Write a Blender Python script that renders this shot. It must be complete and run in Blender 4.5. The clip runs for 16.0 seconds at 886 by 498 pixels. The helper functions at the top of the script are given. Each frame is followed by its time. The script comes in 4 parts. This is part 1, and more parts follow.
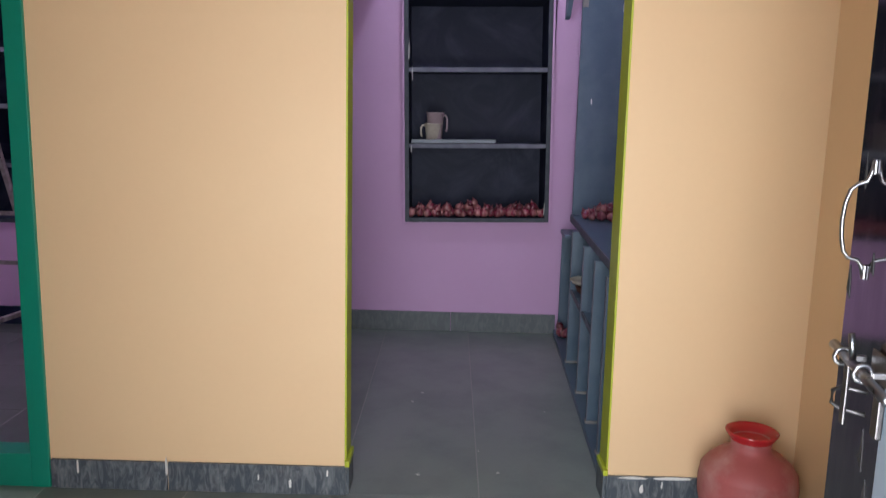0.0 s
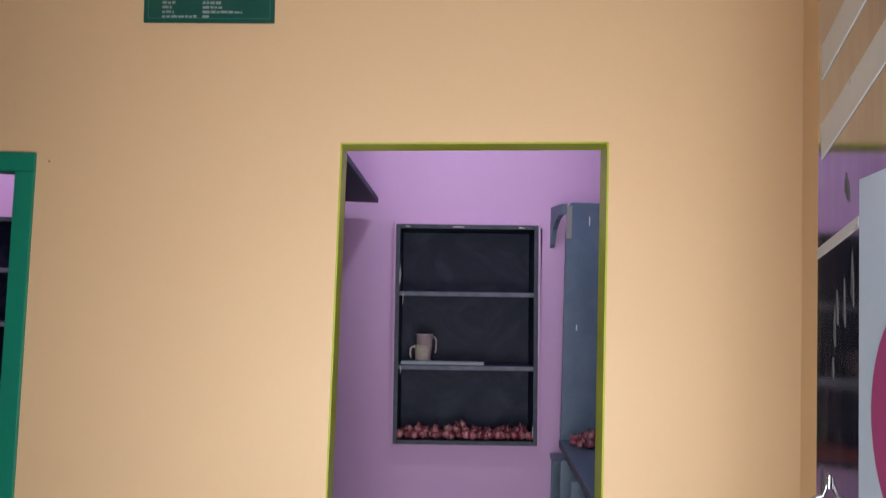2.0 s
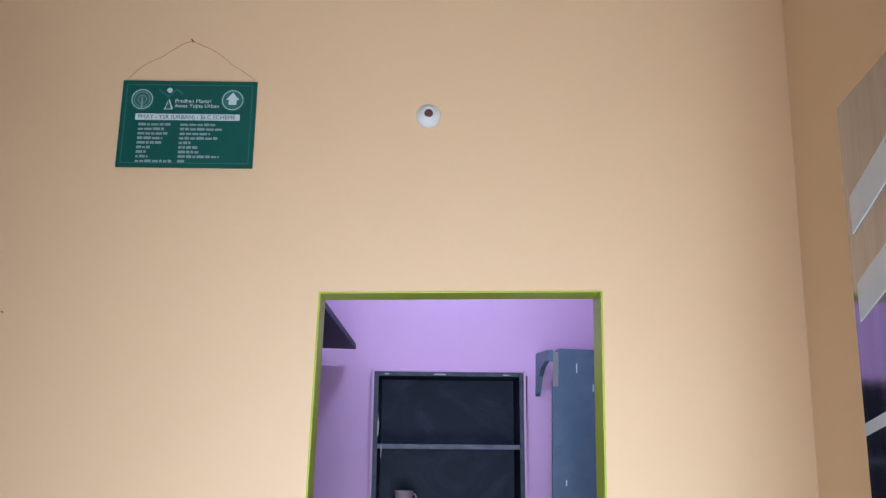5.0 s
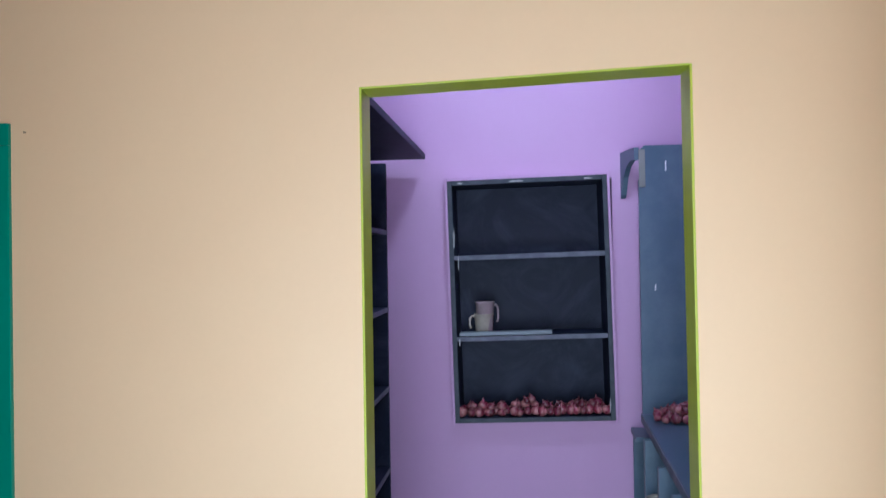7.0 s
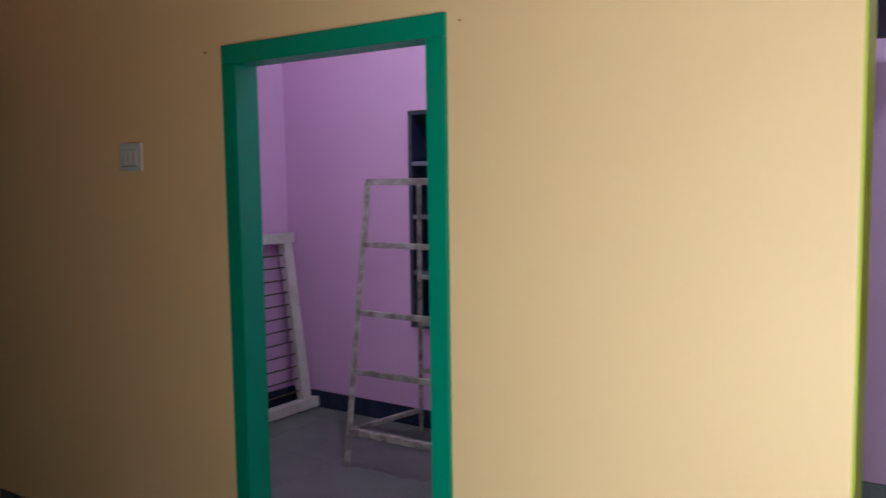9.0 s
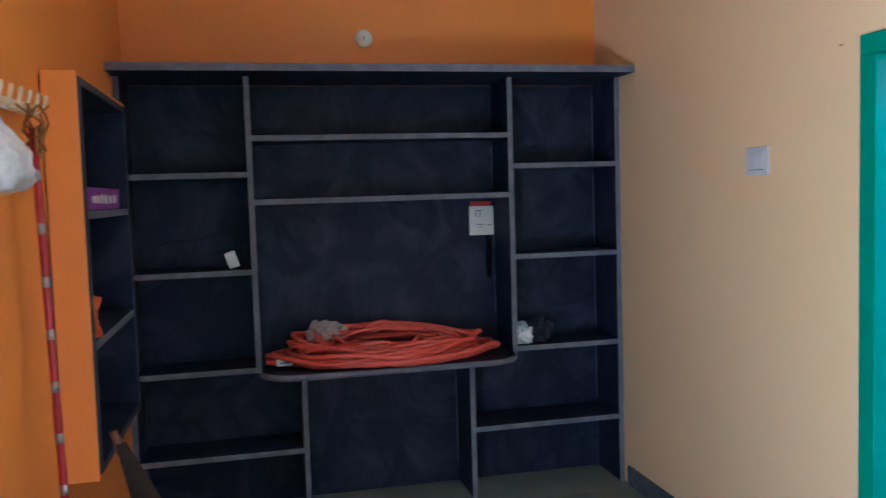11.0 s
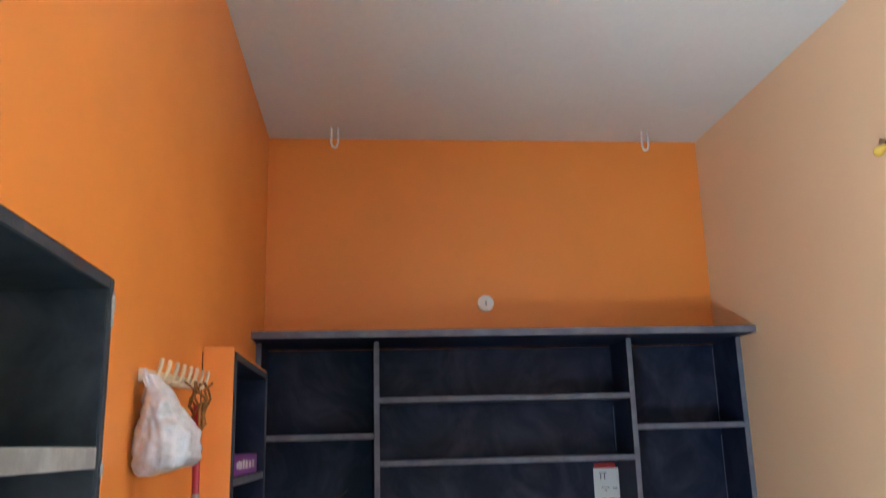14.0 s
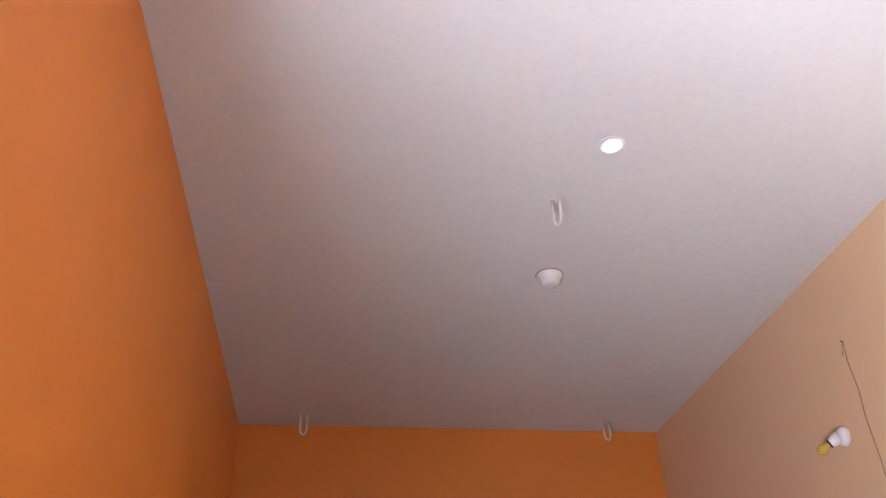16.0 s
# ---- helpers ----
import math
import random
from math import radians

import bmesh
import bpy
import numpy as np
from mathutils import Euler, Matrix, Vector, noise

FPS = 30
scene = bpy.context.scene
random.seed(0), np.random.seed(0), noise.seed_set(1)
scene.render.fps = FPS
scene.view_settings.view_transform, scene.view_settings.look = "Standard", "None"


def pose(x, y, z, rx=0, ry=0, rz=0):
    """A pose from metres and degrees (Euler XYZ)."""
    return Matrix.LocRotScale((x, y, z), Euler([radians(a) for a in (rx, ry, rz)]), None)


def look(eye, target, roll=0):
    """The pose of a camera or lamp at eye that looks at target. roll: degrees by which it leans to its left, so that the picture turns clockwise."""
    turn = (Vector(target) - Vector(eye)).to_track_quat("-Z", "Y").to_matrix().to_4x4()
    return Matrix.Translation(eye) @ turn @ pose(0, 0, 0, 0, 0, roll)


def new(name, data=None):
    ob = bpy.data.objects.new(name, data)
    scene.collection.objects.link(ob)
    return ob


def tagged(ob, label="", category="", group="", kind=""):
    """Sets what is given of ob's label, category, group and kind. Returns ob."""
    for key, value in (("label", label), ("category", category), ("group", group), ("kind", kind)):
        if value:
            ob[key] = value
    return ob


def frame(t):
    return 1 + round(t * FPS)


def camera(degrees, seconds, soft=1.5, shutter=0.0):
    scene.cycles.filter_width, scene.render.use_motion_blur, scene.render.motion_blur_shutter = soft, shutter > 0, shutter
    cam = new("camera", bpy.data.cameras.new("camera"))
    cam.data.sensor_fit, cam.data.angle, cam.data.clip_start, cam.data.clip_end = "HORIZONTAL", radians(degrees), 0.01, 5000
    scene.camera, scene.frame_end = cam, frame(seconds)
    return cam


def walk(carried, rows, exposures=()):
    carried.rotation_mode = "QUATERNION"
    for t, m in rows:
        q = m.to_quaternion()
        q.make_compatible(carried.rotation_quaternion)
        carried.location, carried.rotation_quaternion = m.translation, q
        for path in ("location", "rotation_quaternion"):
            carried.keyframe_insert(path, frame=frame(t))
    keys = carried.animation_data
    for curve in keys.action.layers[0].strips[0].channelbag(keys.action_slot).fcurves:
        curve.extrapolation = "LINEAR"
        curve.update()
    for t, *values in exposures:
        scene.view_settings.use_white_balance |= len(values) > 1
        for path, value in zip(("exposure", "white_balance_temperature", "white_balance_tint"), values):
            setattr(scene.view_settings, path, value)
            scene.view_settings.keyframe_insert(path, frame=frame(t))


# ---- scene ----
cam = camera(57.3, 16.0, soft=1.25, shutter=0.4)
PATH = [
    (0, (0.344, -2.654, 1.331), (0.328, -0.682, 0.996), 1.4),
    (0.5, (0.361, -2.685, 1.377), (0.344, -0.698, 1.152), 1.9),
    (1, (0.376, -2.717, 1.491), (0.348, -0.722, 1.353), 1.9),
    (1.5, (0.357, -2.718, 1.516), (0.333, -0.718, 1.513), 1.7),
    (2, (0.386, -2.71, 1.534), (0.364, -0.714, 1.659), 2.0),
    (2.5, (0.393, -2.684, 1.544), (0.398, -0.699, 1.788), 2.1),
    (3, (0.374, -2.614, 1.574), (0.405, -0.646, 1.931), 2.0),
    (3.5, (0.353, -2.579, 1.591), (0.387, -0.641, 2.083), 1.9),
    (6, (0.356, -2.47, 1.601), (0.355, -0.501, 1.951), 1.0),
    (6.5, (0.417, -2.303, 1.581), (0.289, -0.312, 1.726), -0.0),
    (7, (0.438, -2.223, 1.578), (0.248, -0.232, 1.595), -0.9),
    (7.5, (0.432, -2.075, 1.495), (0.099, -0.105, 1.403), -1.8),
    (8, (0.342, -1.997, 1.535), (-0.266, -0.095, 1.406), -1.6),
    (8.5, (0.282, -1.92, 1.54), (-0.614, -0.138, 1.391), -0.7),
    (9, (0.238, -1.877, 1.53), (-0.891, -0.235, 1.356), -0.8),
    (9.5, (0.21, -1.866, 1.528), (-1.114, -0.377, 1.355), -2.1),
    (10, (0.204, -1.811, 1.537), (-1.429, -0.671, 1.359), -2.6),
    (10.2, (0.229, -1.785, 1.537), (-1.538, -0.863, 1.373), -2.8),
    (12.3, (0.219, -1.92, 1.532), (-1.763, -1.655, 1.426), -1.3),
    (12.5, (0.223, -1.911, 1.531), (-1.759, -1.648, 1.454), -1.3),
    (13, (0.246, -1.907, 1.541), (-1.736, -1.647, 1.580), -1.1),
    (13.5, (0.297, -1.895, 1.576), (-1.677, -1.67, 1.809), -1.1),
    (14, (0.326, -1.906, 1.607), (-1.609, -1.716, 2.076), -1.5),
    (14.5, (0.41, -1.883, 1.609), (-1.459, -1.718, 2.301), -1.8),
    (15, (0.472, -1.885, 1.611), (-1.313, -1.704, 2.495), -1.9),
    (15.5, (0.492, -1.888, 1.61), (-1.214, -1.675, 2.632), -1.7),
    (16, (0.509, -1.888, 1.612), (-1.156, -1.649, 2.694), -1.8),
]
walk(cam, [(t, look(eye, target, roll)) for t, eye, target, roll in PATH],
     exposures=[(0, -0.36, 6400, 13), (2, -0.34, 6500, 13), (3.5, -0.13, 6150, 11), (6, -0.05, 5150, 7), (7, -0.1, 5300, 7), (7.5, -0.1, 5350, 4), (8, -0.02, 6200, 3), (8.5, -0.03, 6900, 0),
                (9, -0.14, 6350, -3), (9.5, -0.14, 5250, -1), (10, 0.58, 4900, 2), (10.2, 0.95, 4750, 1), (12.3, 1.90, 4650, -3), (13, 1.70, 4600, -5), (13.5, 1.90, 4650, -6), (14, 2.05, 5000, 1),
                (15, 1.95, 5300, 16), (15.5, 1.68, 5400, 22), (16, 1.45, 5550, 23)])

# ---------------------------------------------------------------- light
world = bpy.data.worlds.new("sky")
scene.world = world
world.use_nodes = True
wn = world.node_tree
sky = wn.nodes.new("ShaderNodeTexSky")
sky.sky_type, sky.sun_disc = "NISHITA", False
sky.sun_elevation, sky.sun_rotation = radians(55), radians(160)
wn.nodes["Background"].inputs["Strength"].default_value = 0.12
wn.links.new(sky.outputs["Color"], wn.nodes["Background"].inputs["Color"])


def area_lamp(name, eye, target, w, h, watts, colour):
    d = bpy.data.lights.new(name, "AREA")
    d.shape, d.size, d.size_y, d.energy, d.color = "RECTANGLE", w, h, watts, colour
    ob = new(name, d)
    ob.matrix_world = look(eye, target)
    return ob


# daylight of the open entrance and of the sunlit ground before it
area_lamp("entrance_daylight", (0.03, -3.75, 1.38), (0.62, 0.0, 1.15), 1.6, 2.1, 162, (0.90, 0.955, 1.0))
area_lamp("sunlit_ground", (0.42, -3.15, 0.05), (-2.0, -1.1, 2.7), 1.5, 1.0, 100, (1.0, 0.98, 0.95))


def point_lamp(name, at, watts, colour):
    d = bpy.data.lights.new(name, "POINT")
    d.energy, d.color, d.shadow_soft_size = watts, colour, 0.025
    new(name, d).location = at


# ceiling bulb of the kitchen; the bedroom's point light is an added fill
point_lamp("kitchen_bulb", (0.42, 1.05, 3.14), 43, (0.78, 0.92, 1.0))
point_lamp("bedroom_fill", (-1.75, 0.85, 3.14), 66, (0.84, 0.93, 1.0))


# ---------------------------------------------------------------- materials
def material(name, colour, rough=0.6, metal=0.0, spots=None, spot_scale=3.0, spot_amount=0.35, grain=120.0, bump=0.15, bump_depth=0.002,
             vary=0.0, stretch=(1, 1, 1), spec=0.5, speck=0.05, swirl=0.0):
    """A surface with broad stains and fine grain, in metres of the thing itself."""
    m = bpy.data.materials.new(name)
    m.use_nodes = True
    nt = m.node_tree
    n, l = nt.nodes, nt.links
    bsdf = n["Principled BSDF"]
    bsdf.inputs["Roughness"].default_value, bsdf.inputs["Metallic"].default_value = rough, metal
    bsdf.inputs["Specular IOR Level"].default_value = spec
    co = n.new("ShaderNodeTexCoord")
    mp = n.new("ShaderNodeMapping")
    mp.inputs["Scale"].default_value = stretch
    l.new(co.outputs["Object"], mp.inputs["Vector"])
    big = n.new("ShaderNodeTexNoise")
    big.inputs["Scale"].default_value, big.inputs["Detail"].default_value, big.inputs["Roughness"].default_value = spot_scale, 6, 0.6
    big.inputs["Distortion"].default_value = swirl
    l.new(mp.outputs["Vector"], big.inputs["Vector"])
    fine = n.new("ShaderNodeTexNoise")
    fine.inputs["Scale"].default_value, fine.inputs["Detail"].default_value = grain, 3
    l.new(mp.outputs["Vector"], fine.inputs["Vector"])
    ramp = n.new("ShaderNodeMapRange")
    ramp.inputs["From Min"].default_value, ramp.inputs["From Max"].default_value = 0.42, 0.72
    l.new(big.outputs["Fac"], ramp.inputs["Value"])
    mix = n.new("ShaderNodeMix")
    mix.data_type = "RGBA"
    other = spots or tuple(c * 0.86 for c in colour)
    mix.inputs["A"].default_value, mix.inputs["B"].default_value = (*colour, 1), (*other, 1)
    scale = n.new("ShaderNodeMath")
    scale.operation = "MULTIPLY"
    scale.inputs[1].default_value = spot_amount
    l.new(ramp.outputs["Result"], scale.inputs[0])
    l.new(scale.outputs[0], mix.inputs["Factor"])
    hsv = n.new("ShaderNodeHueSaturation")
    val = n.new("ShaderNodeMapRange")
    val.inputs["To Min"].default_value, val.inputs["To Max"].default_value = 1 - speck, 1 + speck
    l.new(fine.outputs["Fac"], val.inputs["Value"])
    last = val.outputs["Result"]
    if vary:
        info = n.new("ShaderNodeObjectInfo")
        rnd = n.new("ShaderNodeMapRange")
        rnd.inputs["To Min"].default_value, rnd.inputs["To Max"].default_value = 1 - vary, 1 + vary
        l.new(info.outputs["Random"], rnd.inputs["Value"])
        mul = n.new("ShaderNodeMath")
        mul.operation = "MULTIPLY"
        l.new(last, mul.inputs[0])
        l.new(rnd.outputs["Result"], mul.inputs[1])
        last = mul.outputs[0]
    l.new(last, hsv.inputs["Value"])
    l.new(mix.outputs["Result"], hsv.inputs["Color"])
    l.new(hsv.outputs["Color"], bsdf.inputs["Base Color"])
    r = n.new("ShaderNodeMapRange")
    r.inputs["To Min"].default_value, r.inputs["To Max"].default_value = max(0.02, rough - 0.1), min(1, rough + 0.1)
    l.new(big.outputs["Fac"], r.inputs["Value"])
    l.new(r.outputs["Result"], bsdf.inputs["Roughness"])
    if bump:
        both = n.new("ShaderNodeMath")
        both.operation = "ADD"
        l.new(fine.outputs["Fac"], both.inputs[0])
        l.new(big.outputs["Fac"], both.inputs[1])
        b = n.new("ShaderNodeBump")
        b.inputs["Strength"].default_value, b.inputs["Distance"].default_value = bump, bump_depth
        l.new(both.outputs[0], b.inputs["Height"])
        l.new(b.outputs["Normal"], bsdf.inputs["Normal"])
    return m


CREAM = material("cream_paint", (0.765, 0.53, 0.305), 0.55, spots=(0.71, 0.465, 0.265), spot_scale=1.3, spot_amount=0.3, grain=45, bump=0.05, speck=0.015)
ORANGE = material("orange_paint", (0.77, 0.262, 0.034), 0.5, spots=(0.68, 0.225, 0.032), spot_scale=1.5, spot_amount=0.4, grain=45, bump=0.05, speck=0.015)
LILAC = material("lilac_paint", (0.57, 0.345, 0.56), 0.6, spots=(0.53, 0.31, 0.515), spot_scale=1.6, spot_amount=0.4, grain=45, bump=0.05, speck=0.015)
CEILING = material("ceiling_paint", (0.70, 0.695, 0.665), 0.7, spots=(0.62, 0.605, 0.58), spot_scale=1.2, spot_amount=0.4, grain=45, bump=0.3, bump_depth=0.004)
LIME = material("lime_paint", (0.42, 0.47, 0.02), 0.45, spots=(0.35, 0.39, 0.02), spot_scale=5, grain=80)
TEAL = material("teal_enamel", (0.004, 0.23, 0.15), 0.35, spots=(0.003, 0.17, 0.115), spot_scale=4, grain=70, bump=0.1)
SLATE = material("slate_stone", (0.0062, 0.0100, 0.030), 0.55, spots=(0.068, 0.078, 0.118), spot_scale=2.4, spot_amount=0.45, swirl=2.2, grain=90, bump=0.3, spec=0.22)
DUSTY = material("dusty_slate", (0.022, 0.030, 0.037), 0.65, spots=(0.10, 0.11, 0.112), spot_scale=3.5, spot_amount=0.55, swirl=0.8, grain=90, bump=0.3, spec=0.3)
SLATE_EDGE = material("sawn_slate_edge", (0.105, 0.110, 0.145), 0.7, spots=(0.25, 0.25, 0.29), spot_scale=12, spot_amount=0.5, grain=150, bump=0.4)
PALE_EDGE = material("plaster_smeared_edge", (0.24, 0.24, 0.23), 0.8, spots=(0.46, 0.45, 0.43), spot_scale=9, spot_amount=0.8, grain=150, bump=0.4)
# polished slate, paler and bluer to hold the hall's daylight in its colour
SLATE_DAYLIT = material("polished_daylit_slate", (0.070, 0.115, 0.165), 0.4, spots=(0.14, 0.19, 0.24), spot_scale=5, spot_amount=0.5, grain=90, bump=0.2)
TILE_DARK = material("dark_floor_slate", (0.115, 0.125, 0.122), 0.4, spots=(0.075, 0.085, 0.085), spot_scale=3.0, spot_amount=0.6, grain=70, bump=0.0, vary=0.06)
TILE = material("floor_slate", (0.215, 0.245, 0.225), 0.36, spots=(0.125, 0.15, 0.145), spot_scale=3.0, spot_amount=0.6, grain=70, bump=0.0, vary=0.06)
GROUT = material("cement_grout", (0.38, 0.37, 0.35), 0.9, grain=150)
SKIRT = material("skirting_stone", (0.048, 0.060, 0.074), 0.5, spots=(0.24, 0.25, 0.26), spot_scale=26, spot_amount=0.7, grain=140, bump=0.4, vary=0.12, stretch=(1.6, 1, 0.5), swirl=1.5)
SKIRT_GREY = material("grey_skirting_stone", (0.10, 0.115, 0.118), 0.6, spots=(0.19, 0.20, 0.20), spot_scale=34, spot_amount=0.6, grain=140, bump=0.4, vary=0.10, stretch=(1, 1, 0.4), swirl=1.0)
SOOT = material("soot", (0.004, 0.004, 0.006), 0.9, grain=90, spec=0.1)
RIM = material("dark_slate_rim", (0.026, 0.034, 0.050), 0.6, spots=(0.10, 0.11, 0.12), spot_scale=16, spot_amount=0.5, grain=150, bump=0.4)
GREY = material("cement", (0.25, 0.24, 0.23), 0.9, grain=90)
WHITE = material("white_plastic", (0.78, 0.77, 0.76), 0.35, spot_scale=8, grain=60, bump=0.02)


# ---------------------------------------------------------------- building blocks
def box(bm, x0, x1, y0, y1, z0, z1, bevel=0.0):
    """A box between those corners, with its edges rounded a little."""
    r = bmesh.ops.create_cube(bm, size=1)
    for v in r["verts"]:
        v.co = Vector((x0 + (v.co.x + 0.5) * (x1 - x0), y0 + (v.co.y + 0.5) * (y1 - y0), z0 + (v.co.z + 0.5) * (z1 - z0)))
    if bevel:
        edges = list({e for v in r["verts"] for e in v.link_edges})
        bmesh.ops.bevel(bm, geom=edges, offset=bevel, segments=2, affect="EDGES", profile=0.6)
    return bm


def mesh_object(name, bm, mat, smooth=False):
    bmesh.ops.recalc_face_normals(bm, faces=bm.faces)
    me = bpy.data.meshes.new(name)
    bm.to_mesh(me)
    bm.free()
    me.materials.append(mat)
    if smooth:
        me.polygons.foreach_set("use_smooth", [True] * len(me.polygons))
    return new(name, me)


def part(name, bm, mat, parent, label="", smooth=False):
    ob = mesh_object(name, bm, mat, smooth)
    ob.parent = parent
    if label:
        tagged(ob, label)
    return ob


def thing(name, at, label, category, group="", turn=0.0):
    ob = new(name)
    ob.empty_display_size = 0.1
    ob.matrix_basis = pose(*at, 0, 0, turn)
    return tagged(ob, label, category, group)


def solid(name, mat, *boxes, bevel=0.0, label="", category="wall"):
    bm = bmesh.new()
    for b in boxes:
        box(bm, *b, bevel=bevel)
    return tagged(mesh_object(name, bm, mat), label, category, kind="structure")


def boxpart(name, parent, mat, b, bevel=0.003, label=""):
    return part(name, box(bmesh.new(), *b, bevel=bevel), mat, parent, label)


def lathe(bm, profile, steps=32, centre=(0, 0, 0), axis="Z"):
    """Turns (radius, height) pairs round an axis."""
    rings = []
    for r, h in profile:
        ring = []
        for k in range(steps):
            a = 2 * math.pi * k / steps
            p = Vector((r * math.cos(a), r * math.sin(a), h))
            if axis == "Y":
                p = Vector((p.x, p.z, p.y))
            elif axis == "X":
                p = Vector((p.z, p.x, p.y))
            ring.append(bm.verts.new(p + Vector(centre)))
        rings.append(ring)
    for a, b in zip(rings, rings[1:]):
        for k in range(steps):
            bm.faces.new((a[k], a[(k + 1) % steps], b[(k + 1) % steps], b[k]))
    for ring in (rings[0], rings[-1]):
        bm.faces.new(ring)
    return bm


def tube(bm, points, radius, sides=8, closed=False):
    """A round bar through those points."""
    pts = [Vector(p) for p in points]
    rings = []
    up = Vector((0.13, 0.21, 0.97)).normalized()
    for k, p in enumerate(pts):
        a = pts[k - 1] if (k or closed) else p
        b = pts[(k + 1) % len(pts)] if (k + 1 < len(pts) or closed) else p
        d = (b - a).normalized()
        s = d.cross(up)
        s = s.normalized() if s.length > 0.05 else d.cross(Vector((1, 0, 0))).normalized()
        w = s.cross(d)
        r = radius(k / max(1, len(pts) - 1)) if callable(radius) else radius
        rings.append([bm.verts.new(p + r * (math.cos(2 * math.pi * q / sides) * s + math.sin(2 * math.pi * q / sides) * w)) for q in range(sides)])
    n = len(rings)
    for k in range(n if closed else n - 1):
        a, b = rings[k], rings[(k + 1) % n]
        for q in range(sides):
            bm.faces.new((a[q], a[(q + 1) % sides], b[(q + 1) % sides], b[q]))
    if not closed:
        bm.faces.new(rings[0])
        bm.faces.new(rings[-1])
    return bm


def crumple(bm, size, seed, amount=0.35, freq=2.2, detail=4, flat=True):
    """A crumpled lump of that size, flat underneath, standing on z = 0."""
    bmesh.ops.create_icosphere(bm, subdivisions=detail, radius=0.5)
    for v in bm.verts:
        d = v.co.normalized()
        p = d * freq + Vector((seed, seed * 1.7, -seed))
        f = 1 + amount * (noise.noise(p) + 0.6 * abs(noise.noise(p * 2.3)) - 0.45 * abs(noise.noise(p * 4.1)))
        v.co = Vector((d.x * f * size[0] / 2, d.y * f * size[1] / 2, (d.z * f + 0.72) * size[2] / 1.72))
        if flat:
            v.co.z = max(v.co.z, 0.0)
    return bm


# ---------------------------------------------------------------- the setting
XW, XE, YS, H = -3.955, 1.553, -2.435, 3.278       # hall: west, east and south faces, height
LX0, LX1, LZ0, LZ1 = 0.0, 0.912, 2.05, 2.084     # kitchen opening, its lintel rises and its east jamb leans in
LEAN = 0.005
GX0, GX1, GZ = -1.94, -1.03, 1.982               # outside of the green door frame
KY, BX, BY = 2.19, -3.78, 2.09                   # kitchen and bedroom back walls, bedroom west wall


def holed_wall(name, mat, y0, y1, x0, x1, label, wide=0.0):
    bm = bmesh.new()
    box(bm, x0, GX0 - wide, y0, y1, 0, H)
    box(bm, GX0 - wide, GX1 + wide, y0, y1, GZ + wide, H)
    box(bm, GX1 + wide, LX0, y0, y1, 0, H)
    box(bm, LX1, x1, y0, y1, 0, LZ1)
    box(bm, LX1 - LEAN * LZ1, x1, y0, y1, LZ1, H)
    for v in bm.verts:
        if abs(v.co.x - LX1) < 1e-5 and v.co.z > 1:
            v.co.x -= LEAN * LZ1
    r = box(bm, LX0, LX1 - LEAN * LZ1, y0, y1, 2.0, H)
    for v in r.verts:
        if abs(v.co.z - 2.0) < 1e-5:
            v.co.z = LZ0 if v.co.x < 0.4 else LZ1
    return tagged(mesh_object(name, bm, mat), label, "wall", kind="structure")


holed_wall("wall_north", CREAM, 0.0, 0.06, XW, XE, "cream-yellow painted plaster wall with two door openings")
holed_wall("wall_north_back", LILAC, 0.06, 0.12, BX, 1.65, "lilac painted back of the dividing wall", 0.07)
solid("wall_east", CREAM, (XE, XE + 0.15, -2.66, 0.0, 0, H), label="cream-yellow painted plaster side wall")
solid("wall_west", ORANGE, (XW - 0.15, XW, YS - 0.23, 0.06, 0, H), label="burnt orange painted wall above the slate shelves")
# south wall: entrance, deep shelf recess, shallow shelf box
EX0, EX1, EZ = -0.28, 0.96, 2.1
NX0, NX1, NZ0, NZ1 = -1.415, -0.62, 0.0, 1.965
SX0, SX1, SZ0, SZ1 = -3.23, -2.375, 0.712, 1.920
solid("wall_south", ORANGE,
      (XW, SX0, YS - 0.23, YS, 0, H), (SX0, SX1, YS - 0.23, YS, 0, SZ0), (SX0, SX1, YS - 0.23, YS, SZ1, H),
      (SX1, NX0, YS - 0.23, YS, 0, H), (NX0, NX1, YS - 0.23, YS, NZ1, H), (NX1, EX0, YS - 0.23, YS, 0, H),
      (EX0, EX1, YS - 0.23, YS, EZ, H), (EX1, XE, YS - 0.23, YS, 0, H), label="bright orange painted wall with the entrance and shelf recesses")
solid("ceiling", CEILING, (XW - 0.15, XE + 0.15, YS - 0.23, 0.12, H, H + 0.12), label="off-white painted plaster ceiling", category="ceiling")
solid("ceiling_back", CEILING, (BX - 0.15, 1.9, 0.12, 2.6, H, H + 0.12), label="off-white ceiling of the back rooms", category="ceiling")
# kitchen and bedroom walls
KN = (0.073, 0.93, 0.675, 1.983)
solid("wall_kitchen_north", LILAC, (-0.75, KN[0], KY, KY + 0.15, 0, H), (KN[0], KN[1], KY, KY + 0.15, 0, KN[2]),
      (KN[0], KN[1], KY, KY + 0.15, KN[3], H), (KN[1], 1.65, KY, KY + 0.15, 0, H), label="lilac painted kitchen wall round a shelf recess")
solid("wall_kitchen_east", LILAC, (1.65, 1.8, 0.06, KY + 0.15, 0, H), label="lilac painted kitchen side wall")
solid("wall_between_rooms", LILAC, (-0.75, -0.65, 0.12, KY, 0, H), label="lilac painted wall between kitchen and bedroom")
BN = (-2.72, -1.86, 0.62, 1.935)
